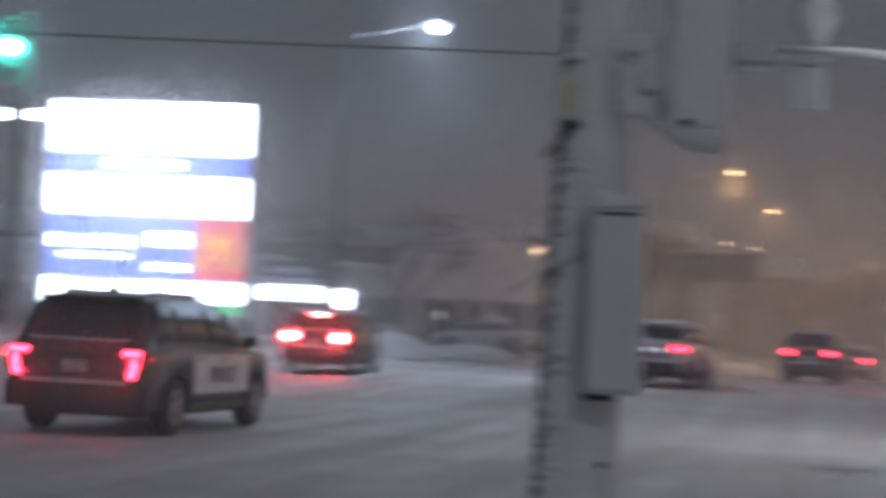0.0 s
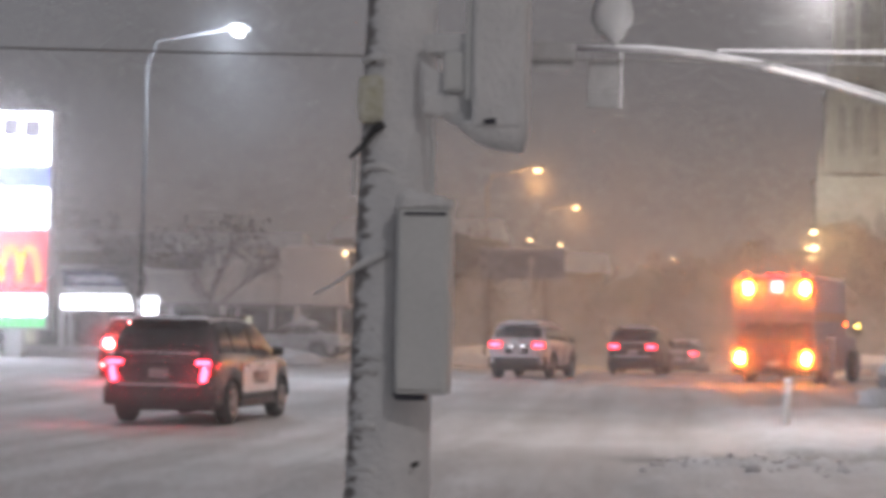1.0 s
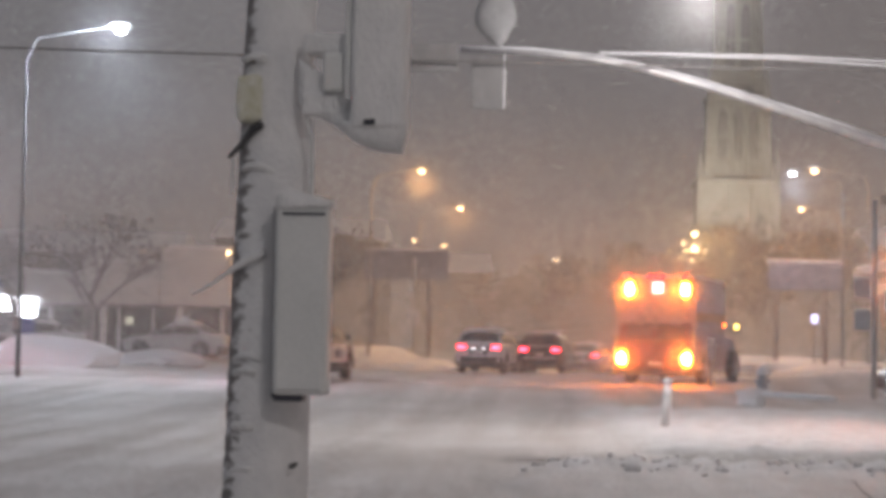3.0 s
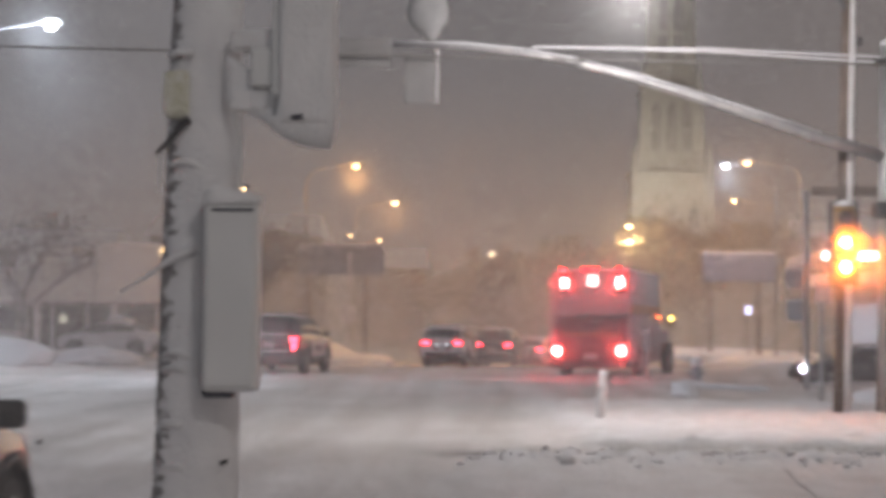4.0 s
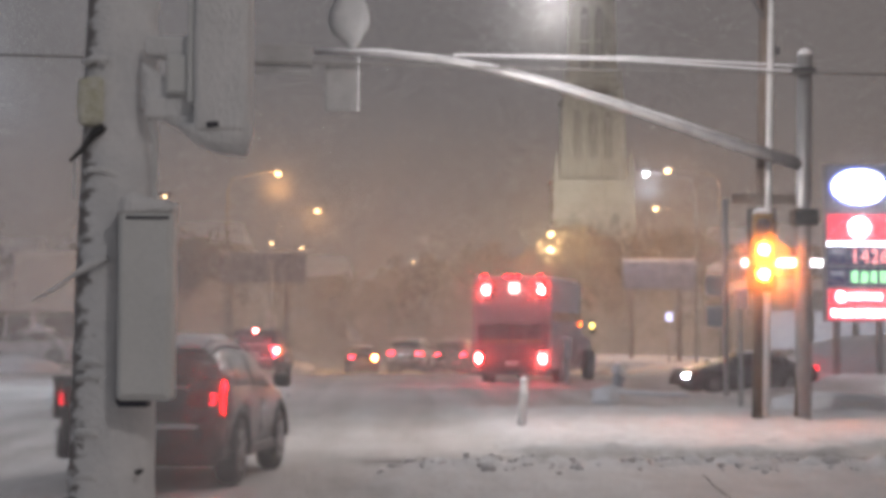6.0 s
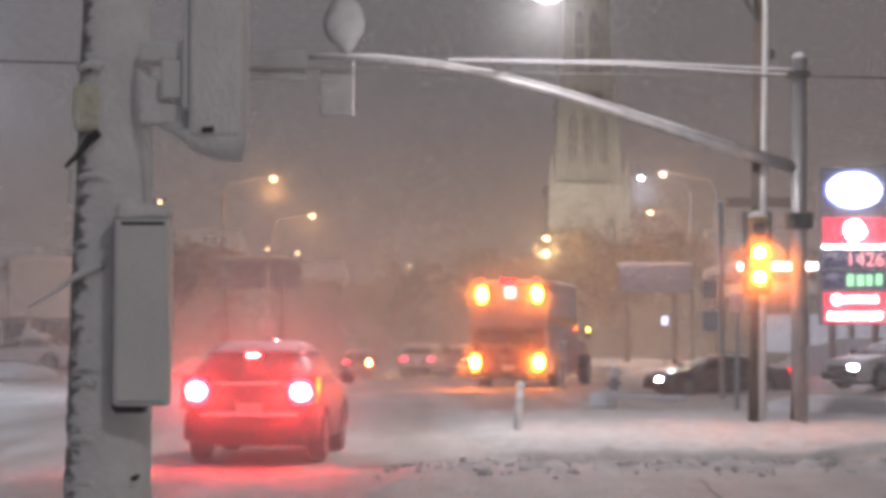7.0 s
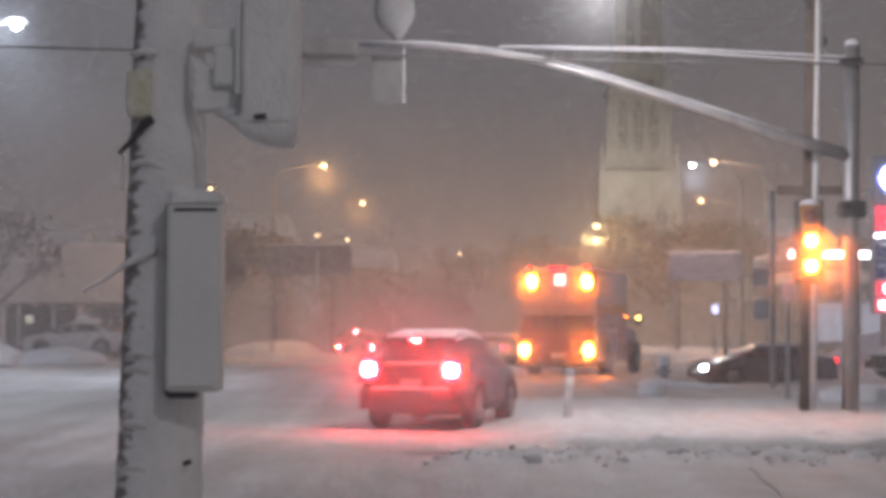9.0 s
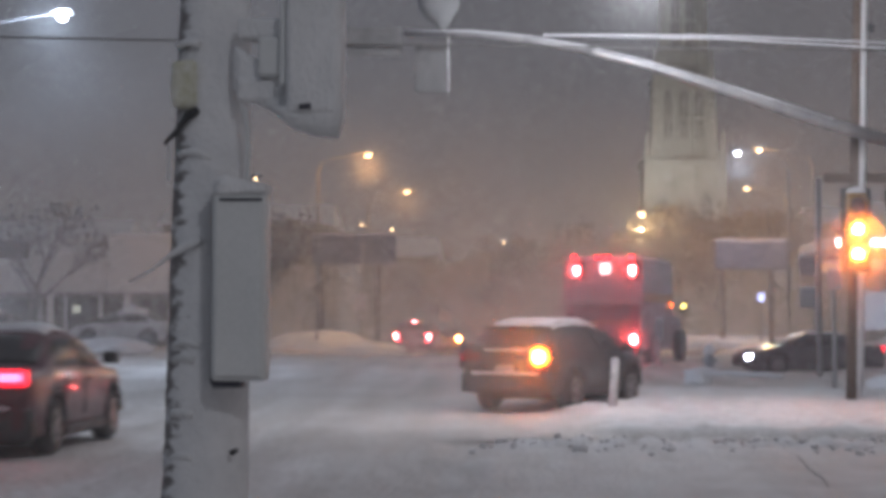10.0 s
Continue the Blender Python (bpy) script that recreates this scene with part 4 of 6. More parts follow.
def church_tower():
    g = side_z(150)
    ob = thing("church_tower", pose(18.3, 180, g), "tall pale stone gothic church tower lit from below", "church tower")
    for z0, z1, w, ribs in ((0, 17.0, 3.7, 4), (17.0, 25.3, 2.75, 4), (25.3, 36.5, 1.95, 3), (36.5, 45, 1.4, 3)):
        part("stage", box(-w, w, -w, w, z0 - 0.3, z1, 0.12), STONE, ob)
        part("string_course", box(-w - 0.25, w + 0.25, -w - 0.25, w + 0.25, z1 - 0.45, z1, 0.08), STONE, ob)
        for sx in (-1, 1):
            bt = loft([[(sx * (w - 0.45), -w - 0.7, z0), (sx * (w + 0.55), -w - 0.7, z0), (sx * (w + 0.55), -w + 0.6, z0), (sx * (w - 0.45), -w + 0.6, z0)],
                       [(sx * (w - 0.45), -w - 0.5, z1 - 2), (sx * (w + 0.30), -w - 0.5, z1 - 2), (sx * (w + 0.30), -w + 0.6, z1 - 2), (sx * (w - 0.45), -w + 0.6, z1 - 2)],
                       [(sx * (w - 0.30), -w - 0.35, z1 + 0.3), (sx * (w + 0.22), -w - 0.35, z1 + 0.3), (sx * (w + 0.22), -w + 0.2, z1 + 0.3), (sx * (w - 0.30), -w + 0.2, z1 + 0.3)],
                       [(sx * (w - 0.06), -w - 0.12, z1 + 2.6), (sx * (w + 0.06), -w - 0.12, z1 + 2.6), (sx * (w + 0.06), -w, z1 + 2.6), (sx * (w - 0.06), -w, z1 + 2.6)]])
            part("buttress", bt, STONE, ob)
        step_x = 2 * (w - 0.5) / (ribs - 1)
        for k in range(ribs):
            x = -w + 0.5 + k * step_x
            part("rib", box(x - 0.11, x + 0.11, -w - 0.26, -w + 0.02, z0, z1 - 0.45, 0.04), STONE, ob)
            if k == ribs - 1:
                break
            x += step_x / 2
            hw = step_x * 0.27
            zb, zt = z0 + (z1 - z0) * 0.24, z0 + (z1 - z0) * 0.74
            pts = [(x - hw, zb), (x + hw, zb), (x + hw, zt), (x + hw * 0.6, zt + hw * 1.2), (x, zt + hw * 2), (x - hw * 0.6, zt + hw * 1.2), (x - hw, zt)]
            part("lancet_window", loft([[(px, -w - 0.02, pz) for px, pz in pts], [(px, -w - 0.06, pz) for px, pz in pts]]), DARK_WALL, ob)
            part("window_mullion", box(x - hw * 0.16, x + hw * 0.16, -w - 0.16, -w - 0.06, zb, zt), STONE, ob)
            part("transom", box(x - hw, x + hw, -w - 0.14, -w - 0.06, (zb + zt) / 2 - 0.12, (zb + zt) / 2 + 0.12), STONE, ob)
    part("spire", tube([(0, 0, 45), (0, 0, 60)], [1.5, 0.1], 8), STONE, ob)
    lamp_light(15.5, 167, 15.0, 2800, (1.0, 0.95, 0.78), 0.5)


church_tower()


def far_row():
    """Dim roofs closing the street at both sides."""
    for i, (x0, x1, y, h) in enumerate(((-11, -5, 150, 6.5), (-26, -13, 140, 8.5), (24, 44, 120, 7.5), (26, 60, 150, 9), (-60, -28, 135, 7), (-4, 14, 210, 6), (-70, -46, 110, 6))):
        g = base_z((x0 + x1) / 2, y)
        ob = thing("low_building", pose((x0 + x1) / 2, y, g), "dim snow-covered low building behind the street", "building", "far buildings")
        w = (x1 - x0) / 2
        part("wall", box(-w, w, 0, 9, -0.3, h), FAR_WALL, ob)
        roof = loft([[(-w - 0.4, -0.5, h), (w + 0.4, -0.5, h), (w + 0.4, 9.5, h), (-w - 0.4, 9.5, h)], [(-w, 3.6, h + 1.8), (w, 3.6, h + 1.8), (w, 5.2, h + 1.8), (-w, 5.2, h + 1.8)]])
        part("roof", roof, POST_SNOW, ob)
        for k in range(int(w)):
            x = -w + 1 + 2 * k
            part("window", box(x - 0.5, x + 0.5, -0.05, 0.02, 1.0, 2.4), DARK_WALL, ob)
            part("sill", box(x - 0.6, x + 0.6, -0.14, 0.0, 0.9, 1.0), SNOW, ob)


far_row()

# ---------------------------------------------------------------- trees


def tree(x, y, h, spread, seed, leafy, label, levels=4):
    rnd = random.Random(seed)
    g = ground_z(x, y)
    ob = thing("tree", pose(x, y, g), label, "tree", "street trees")
    bm = bmesh.new()
    tips = []

    def grow(p, way, length, r, level):
        mid = p + way * length * 0.5 + Vector((rnd.gauss(0, 0.05), rnd.gauss(0, 0.05), 0)) * length
        end = p + way * length
        tube([p, mid, end], [r, r * 0.8, r * 0.6], 5 if level > 1 else 8, bm)
        tips.append((end, level))
        if level >= levels:
            return
        for _ in range(rnd.choice((2, 3, 3)) if level else 5):
            a, tilt = rnd.uniform(0, 2 * math.pi), rnd.uniform(0.35, 0.95) * spread
            side = Vector((math.cos(a), math.sin(a), 0))
            grow(mid.lerp(end, rnd.uniform(0.2, 1)), (way * math.cos(tilt) + side * math.sin(tilt) + Vector((0, 0, 0.12))).normalized(), length * rnd.uniform(0.55, 0.78), r * 0.55, level + 1)

    grow(Vector((0, 0, -0.2)), Vector((rnd.gauss(0, 0.04), 0, 1)).normalized(), h * 0.38, h * 0.022, 0)
    part("trunk", bm, BARK if leafy > 8 else TWIG, ob, smooth=True)
    crown = bmesh.new()
    for p, level in tips:
        if level < 2:
            continue
        for _ in range(leafy):
            c = p + Vector((rnd.gauss(0, 0.35), rnd.gauss(0, 0.35), rnd.gauss(0, 0.3))) * (h / 9)
            s = rnd.uniform(0.08, 0.21) * (h / 9)
            q = Euler((rnd.uniform(0, 6), rnd.uniform(0, 6), rnd.uniform(0, 6))).to_matrix()
            vs = [crown.verts.new(c + q @ Vector(v)) for v in ((-s, 0, 0), (0, -s * 0.6, 0.02), (s, 0, 0), (0, s * 0.6, 0.02))]
            crown.faces.new(vs)
    part("crown", crown, LEAF if leafy > 8 else TWIG, ob)


tree(-19.6, 76, 7.6, 1.0, 1, 4, "bare snow-laden tree in front of the strip mall", 4)
tree(-24.0, 80, 7.2, 1.0, 2, 4, "bare snow-laden tree in front of the strip mall", 4)
tree(-34.0, 78, 8.0, 1.0, 3, 4, "bare snow-laden tree in front of the strip mall", 4)
tree(-13.2, 104, 8.4, 0.95, 4, 9, "brownish street tree dusted with snow", 4)
tree(-15.5, 122, 10, 0.95, 5, 9, "brownish street tree dusted with snow", 4)
for i, (tx, ty, th) in enumerate(((-0.2, 124, 8.0), (2.4, 118, 8.6), (5.2, 120, 9.4), (8.2, 121, 9.8), (10.6, 112, 9.6), (13.4, 118, 10.2), (16.8, 116, 10.4), (20.5, 118, 9.5), (6.6, 134, 9.5), (-2.6, 126, 7.6), (12.2, 126, 10.6), (11.4, 110, 6.4), (13.3, 111, 6.8))):
    tree(tx, ty, th, 1.0, 20 + i, 26, "dense dark tree dusted with snow behind the street", 4)

# ---------------------------------------------------------------- vehicles


def blend(table, y):
    """Straight interpolation in a table of pairs, softened a little along the car."""
    out = 0.0
    for d in (-0.06, -0.03, 0.0, 0.03, 0.06):
        v = min(max(y + d, table[0][0]), table[-1][0])
        for (a, p), (b, q) in zip(table, table[1:]):
            if v <= b:
                out += p + (q - p) * (v - a) / max(b - a, 1e-6)
                break
    return out / 5


class Shell:
    """The skin of a car as one surface: stations along y, and half a section at each."""

    def __init__(self, L, W, H, deck, hood, kind):
        h = L / 2
        self.h, self.w, self.H, self.deck, self.suv = h, W / 2, H, deck, kind == "suv"
        self.zb = 0.31 if self.suv else 0.22
        self.r = 0.37 if self.suv else 0.335
        self.axles = (-h + (0.98 if self.suv else 1.02), h - 0.92)
        front = [(h * 0.60, hood + 0.05), (h * 0.74, hood + 0.01), (h - 0.26, hood - 0.06), (h - 0.08, hood - 0.17), (h, hood - 0.33)]
        if self.suv:
            self.ends = (-h + 0.13, -h + 0.47, h * 0.20, h * 0.57)
            self.top = [(-h, deck - 0.20), (-h + 0.05, deck - 0.02), (-h + 0.11, deck + 0.09), (-h + 0.46, H - 0.10), (-h + 0.60, H - 0.03), (-h + 1.2, H), (-0.1, H), (h * 0.12, H - 0.03), (h * 0.20, H - 0.07)] + front
            self.belt = [(-h, deck - 0.05), (-h + 0.5, deck + 0.04), (0, deck), (h * 0.6, deck - 0.04), (h, deck - 0.1)]
        else:
            self.ends = (-h + 0.66, -h + 1.36, h * 0.12, h * 0.52)
            front[0] = (h * 0.54, hood + 0.05)
            self.top = [(-h, deck - 0.26), (-h + 0.05, deck - 0.06), (-h + 0.12, deck + 0.03), (-h + 0.56, deck + 0.03), (-h + 0.66, deck + 0.05), (-h + 1.38, H - 0.05), (-h + 1.8, H), (-0.05, H - 0.01), (h * 0.12, H - 0.06)] + front
            self.belt = [(-h, deck - 0.04), (-h + 0.8, deck + 0.01), (0, deck - 0.03), (h * 0.55, deck - 0.06), (h, deck - 0.1)]
        self.plan = [(-h, 0.86), (-h + 0.07, 0.925), (-h + 0.25, 0.975), (-h + 0.8, 1.0), (h * 0.45, 1.0), (h - 0.5, 0.965), (h - 0.15, 0.88), (h, 0.72)]

    def section(self, y):
        """Seven points from the sill up to the crown."""
        ww = self.w * blend(self.plan, y)
        zt = blend(self.top, y)
        belt = min(blend(self.belt, y), zt - 0.025)
        zl = self.zb + 0.10 * max(0.0, (abs(y) - self.h + 0.35) / 0.35)
        for a in self.axles:
            reach = (self.r + 0.075) ** 2 - (y - a) ** 2
            if reach > 0:
                zl = max(zl, self.r + math.sqrt(reach))
        up = min(1.0, max(0.0, (zt - belt - 0.03) / max(0.1, self.H - self.deck)))
        wr = ww * (0.90 - 0.16 * up)
        mid = min(max(self.zb + 0.40, zl + 0.06), belt - 0.12)
        return [(ww * 0.78, zl), (ww * 0.965, zl + 0.03), (ww, mid), (ww * 0.99, belt - 0.10), (ww * 0.95, belt), (wr, zt - 0.02 - 0.05 * up), (wr * 0.62, zt)]

    def skin(self):
        ys = sorted({round(-self.h + 2 * self.h * i / 46, 3) for i in range(47)} | {round(a + s * (self.r + 0.075) * k, 3) for a in self.axles for s in (-1, 1) for k in (0.3, 0.6, 0.8, 0.93, 0.985, 1.01)} | {round(-self.h + d, 3) for d in (0.03, 0.06, 0.12)} | {round(self.h - d, 3) for d in (0.03, 0.08)})
        rings = []
        for y in ys:
            half = self.section(y)
            rings.append([(x, y, z) for x, z in half] + [(-x, y, z) for x, z in half[::-1]])
        return loft(rings)

    def side_pane(self, s, y0, y1, v0=0.10, v1=0.86, off=0.007):
        rows = []
        for i in range(9):
            y = y0 + (y1 - y0) * i / 8
            sec = self.section(y)
            (xa, za), (xb, zb) = sec[4], sec[5]
            rows.append([(s * (xa + (xb - xa) * v + off), y, za + (zb - za) * v) for v in (v0, (v0 + v1) / 2, v1)])
        return self.sheet(rows, 0.01)

    def cross_pane(self, y0, y1, wide, off):
        rows = []
        for i in range(7):
            y = y0 + (y1 - y0) * i / 6
            sec = self.section(y)
            (xe, ze), (xc, zc) = sec[5], sec[6]
            tilt = -off if y < 0 else off
            rows.append([(k * xe * wide, y + tilt, ze + off) if abs(k) == 1 else (k * xc, y + tilt, zc + off) for k in (-1, -0.8, 0.8, 1)])
        return self.sheet(rows, 0.008)

    @staticmethod
    def sheet(rows, thick):
        bm = bmesh.new()
        g = [[bm.verts.new(p) for p in r] for r in rows]
        for a, b in zip(g, g[1:]):
            for j in range(len(a) - 1):
                bm.faces.new((a[j], a[j + 1], b[j + 1], b[j]))
        bmesh.ops.recalc_face_normals(bm, faces=bm.faces)
        bmesh.ops.solidify(bm, geom=bm.faces[:], thickness=thick)
        return bm


def wheel(car, x, y, r, wdt):
    tyre = disc(x, y, r, r, wdt, "x", 28, 0.035)
    t = part("wheel", tyre, RUBBER, car, smooth=False)
    s = 1 if x > 0 else -1
    part("rim", disc(x + s * (wdt / 2 + 0.004), y, r, r * 0.62, 0.02, "x", 18, 0.005), RIM, t, "grey alloy rim")
    for k in range(5):
        a = 2 * math.pi * k / 5
        part("spoke_gap", disc(x + s * (wdt / 2 + 0.016), y + 0.38 * r * math.cos(a), r + 0.38 * r * math.sin(a), r * 0.13, 0.008, "x", 8), BAR_DARK, t)


def car_body(name, label, L, W, H, deck, hood, paint, kind, roof_snow=0.05, lower=None, tail="plain", category="car", third=True, brake=False, plate=True, group="moving cars"):
    """A car about its centre on the road, facing +y."""
    car = thing(name, pose(0, 0, 0), label, category, group)
    sh = Shell(L, W, H, deck, hood, kind)
    h, w, zb, r, suv = sh.h, sh.w, sh.zb, sh.r, sh.suv
    part("body", sh.skin(), paint, car, smooth=True)
    part("underbody", box(-w * 0.80, w * 0.80, -h + 0.35, h - 0.35, zb - 0.08, zb + 0.34, 0.05), TRIM_BLACK, car)
    rear0, rear1, wind1, wind0 = sh.ends
    part("rear_window", sh.cross_pane(rear0 + 0.03, rear1 - 0.05, 0.93, 0.008), GLASS_DARK, car, "dark tinted glass", True)
    part("windscreen", sh.cross_pane(wind1 + 0.06, wind0 - 0.04, 0.93, 0.008), GLASS_DARK, car, "dark tinted glass", True)
    a, b = rear1 - (0.12 if suv else 0.30), wind0 - 0.30
    cuts = (a, a + (b - a) * (0.22 if suv else 0.12), a + (b - a) * 0.56, b)
    for s in (-1, 1):
        for u, v in zip(cuts, cuts[1:]):
            part("side_window", sh.side_pane(s, u + 0.035, v - 0.035), GLASS_DARK, car, "dark tinted glass", True)
    if roof_snow:
        rows = []
        y0, y1 = rear1 + 0.10, wind1 - 0.12
        for i in range(15):
            y = y0 + (y1 - y0) * i / 14
            sec = sh.section(y)
            fade = min(1.0, 3.5 * min(i, 14 - i) / 14 + 0.15)
            rows.append([(k * sec[5][0] * 0.93, y, sec[6][1] - (0.03 if abs(k) == 1 else 0.0) + roof_snow * fade * (0.25 if abs(k) == 1 else 1.0) + 0.015 * noise.noise(Vector((k * 2, y * 3, L)))) for k in (-1, -0.75, -0.4, 0, 0.4, 0.75, 1)])
        part("roof_snow", sh.sheet(rows, 0.02), SNOW, car, "snow lying on the roof", True)
    for y in sh.axles:
        for s in (-1, 1):
            wheel(car, s * (w - 0.135), y, r, 0.24)
            arch = [(s * (w - 0.012), y + (r + 0.068) * math.cos(q), r + (r + 0.068) * math.sin(q)) for q in (math.pi * (0.02 + 0.96 * i / 14) for i in range(15))]
            part("wheel_arch", tube(arch, 0.026, 6), lower or TRIM_BLACK, car, smooth=True)
    curve = lambda k, out: -h - out + 0.10 * abs(k) ** 3
    def wrap(z0, z1, out, deep, wide=0.95):
        return loft([[(k * w * wide, curve(k, out), z0), (k * w * wide, curve(k, out), z1), (k * w * wide, curve(k, out) + deep, z1 + 0.02), (k * w * wide, curve(k, out) + deep, z0 - 0.02)] for k in [i / 6 for i in range(-6, 7)]])
    part("bumper", wrap(zb + 0.02, zb + 0.33, 0.05, 0.25), lower or TRIM_BLACK, car, smooth=True)
    part("bumper_snow", lumpy(wrap(zb + 0.335, zb + 0.375, 0.05, 0.10, 0.90), 0.010, 7), SNOW, car, "ledge of snow on the bumper", True)
    part("front_bumper", box(-w * 0.78, w * 0.78, h - 0.22, h + 0.03, zb + 0.06, zb + 0.32, 0.07, 3), lower or TRIM_BLACK, car)
    part("grille", box(-w * 0.48, w * 0.48, h - 0.06, h + 0.012, hood - 0.42, hood - 0.24, 0.02), TRIM_BLACK, car)
    for s in (-1, 1):
        c0, c1 = sorted((s * (w - 0.07), s * (w + 0.004)))
        part("sill", box(c0, c1, sh.axles[0] + 0.46, sh.axles[1] - 0.46, zb - 0.02, zb + 0.10, 0.02), TRIM_BLACK, car)
        c0, c1 = sorted((s * (w - 0.02), s * (w + 0.19)))
        part("mirror", box(c0, c1, h * 0.33, h * 0.33 + 0.13, deck + 0.01, deck + 0.17, 0.045, 3), TRIM_BLACK, car, smooth=True)
        for y in (h * 0.05, -h * 0.33):
            part("door_handle", box(s * (w * 0.992) - 0.015, s * (w * 0.992) + 0.02, y, y + 0.18, deck - 0.16, deck - 0.125, 0.008), TRIM_BLACK, car)
            part("door_gap", box(s * w - 0.012, s * w + 0.004, y - 0.20, y - 0.19, zb + 0.2, deck - 0.08), BAR_DARK, car)
        part("headlamp", box(s * w * 0.64 - 0.14, s * w * 0.64 + 0.14, h - 0.20, h + 0.015, hood - 0.36, hood - 0.23, 0.03), HEAD_HOT if brake == "front" and s < 0 else PLATE, car)
    if plate:
        part("plate_recess", box(-0.36, 0.36, -h - 0.006, -h + 0.06, deck - 0.37, deck - 0.15, 0.02), TRIM_BLACK, car)
        part("number_plate", box(-0.17, 0.17, -h - 0.020, -h + 0.02, deck - 0.34, deck - 0.19, 0.006), PLATE, car, "frosted blank plate")
    part("grab_bar", box(-0.42, 0.42, -h - 0.012, -h + 0.06, deck - 0.13, deck - 0.09, 0.012), TRIM_BLACK, car)
    if suv:
        part("wiper", tube([(0.02, -h + 0.09, deck + 0.10), (0.30, -h + 0.13, deck + 0.16)], 0.012, 6), TRIM_BLACK, car)
        part("window_snow", lumpy(tube([(k * w * 0.66, -h + 0.075 + 0.04 * k * k, deck + 0.065) for k in (-1, -0.6, -0.2, 0.2, 0.6, 1)], 0.018, 6), 0.012, 6), SNOW, car, "line of snow under the rear window", True)
        part("rear_spoiler", box(-w * 0.66, w * 0.66, -h + 0.36, -h + 0.62, H - 0.085, H - 0.035, 0.02, 2), paint, car)
    # tail lamps
    for s in (-1, 1):
        x = s * w * (0.80 if tail == "seven" else 0.70)
        if tail == "seven":
            part("tail_lamp", box(x - 0.13 - s * 0.03, x + 0.13 - s * 0.03, -h - 0.03, -h + 0.16, deck - 0.13, deck - 0.05, 0.02), TAIL_HOT, car, "glowing red lamp")
            lm = loft([[(x + s * 0.02 - 0.06, -h - 0.028, deck - 0.14), (x + s * 0.02 + 0.07, -h - 0.028, deck - 0.14), (x + s * 0.02 + 0.07, -h + 0.14, deck - 0.14), (x + s * 0.02 - 0.06, -h + 0.14, deck - 0.14)],
                       [(x - s * 0.04 - 0.05, -h - 0.025, deck - 0.40), (x - s * 0.04 + 0.05, -h - 0.025, deck - 0.40), (x - s * 0.04 + 0.05, -h + 0.14, deck - 0.40), (x - s * 0.04 - 0.05, -h + 0.14, deck - 0.40)]])
            part("tail_lamp", lm, TAIL_HOT, car, "glowing red lamp")
            part("lamp_rim", box(x - 0.14, x + 0.14, -h - 0.018, -h + 0.1, deck - 0.34, deck - 0.03, 0.03), LENS_OFF, car)
        elif tail == "wide":
            part("tail_lamp", box(x - 0.15, x + 0.15, -h - 0.03, -h + 0.14, deck - 0.13, deck - 0.03, 0.03, 2), TAIL_HOT, car, "glowing red lamp")
            part("lamp_rim", box(x - 0.19, x + 0.19, -h - 0.016, -h + 0.12, deck - 0.18, deck + 0.01, 0.03, 2), TAIL_SOFT, car)
        elif tail == "brake":
            part("tail_lamp", disc(x, -h - 0.02, deck - 0.12, 0.10, 0.06, "y", 16, 0.01), BRAKE_HOT, car, "bright brake lamp")
            part("lamp_rim", disc(x, -h - 0.005, deck - 0.12, 0.165, 0.05, "y", 20, 0.01), BRAKE_SOFT, car)
    if third and tail in ("brake", "seven", "wide"):
        part("high_brake_lamp", box(-0.16, 0.16, -h + (0.44 if suv else 1.02), -h + (0.58 if suv else 1.12), H - 0.10, H - 0.05, 0.01), BRAKE_HOT if tail == "brake" else LENS_OFF, car)
    return car


def letters(car, text, size, m, mat):
    cu = bpy.data.curves.new("lettering", "FONT")
    cu.body, cu.size, cu.extrude, cu.align_x = text, size, 0.003, "CENTER"
    cu.materials.append(mat)
    t = new("lettering", cu)
    t.parent, t.matrix_local = car, m


def police_suv():
    car = car_body("police_car", "black and white police utility car with red tail lamps lit", 5.0, 1.98, 1.77, 1.12, 1.08, PAINT_BLACK, "suv", 0.03, tail="seven", category="police car")
    for s in (-1, 1):
        part("door_panel", loft([[(s * 0.975, -0.95, 0.52), (s * 0.975, 1.15, 0.52), (s * 0.965, 1.15, 1.02), (s * 0.965, -0.95, 1.02)], [(s * 0.998, -0.95, 0.52), (s * 0.998, 1.15, 0.52), (s * 0.985, 1.15, 1.02), (s * 0.985, -0.95, 1.02)]]), PAINT_WHITE, car, "white doors")
        letters(car, "POLICE", 0.30, pose(s * 1.002, 0.1, 0.66, 90, 0, 90 * s), BAR_DARK)
    part("rack", box(-0.60, -0.54, -1.6, 0.5, 1.775, 1.82, 0.01), TRIM_BLACK, car)
    part("rack", box(0.54, 0.60, -1.6, 0.5, 1.775, 1.82, 0.01), TRIM_BLACK, car)
    two = [(0, None, TAIL_SOFT, 0.4), (180, BRAKE_HOT, BRAKE_SOFT, 1.0)]
    three = [(0, None, TAIL_SOFT, 0.4), (120, AMBER_HOT, AMBER_SOFT, 0.85), (240, BRAKE_HOT, BRAKE_SOFT, 0.85)]
    car_drums = [drum(car, -0.84, -2.40, 0.96, 0.13, 0.24, three, "turn_lamp_drum"), drum(car, 0.84, -2.40, 0.96, 0.13, 0.24, two, "brake_lamp_drum")] + [drum(car, 0, -2.02, 1.70, 0.12, 0.07, [(0, None, LENS_OFF, 0.9), (180, BRAKE_HOT, BRAKE_SOFT, 1.0)], "high_lamp_drum")]
    part("antenna_fin", box(-0.03, 0.03, -1.5, -1.3, 1.77, 1.86, 0.01), TRIM_BLACK, car)
    return car, car_drums


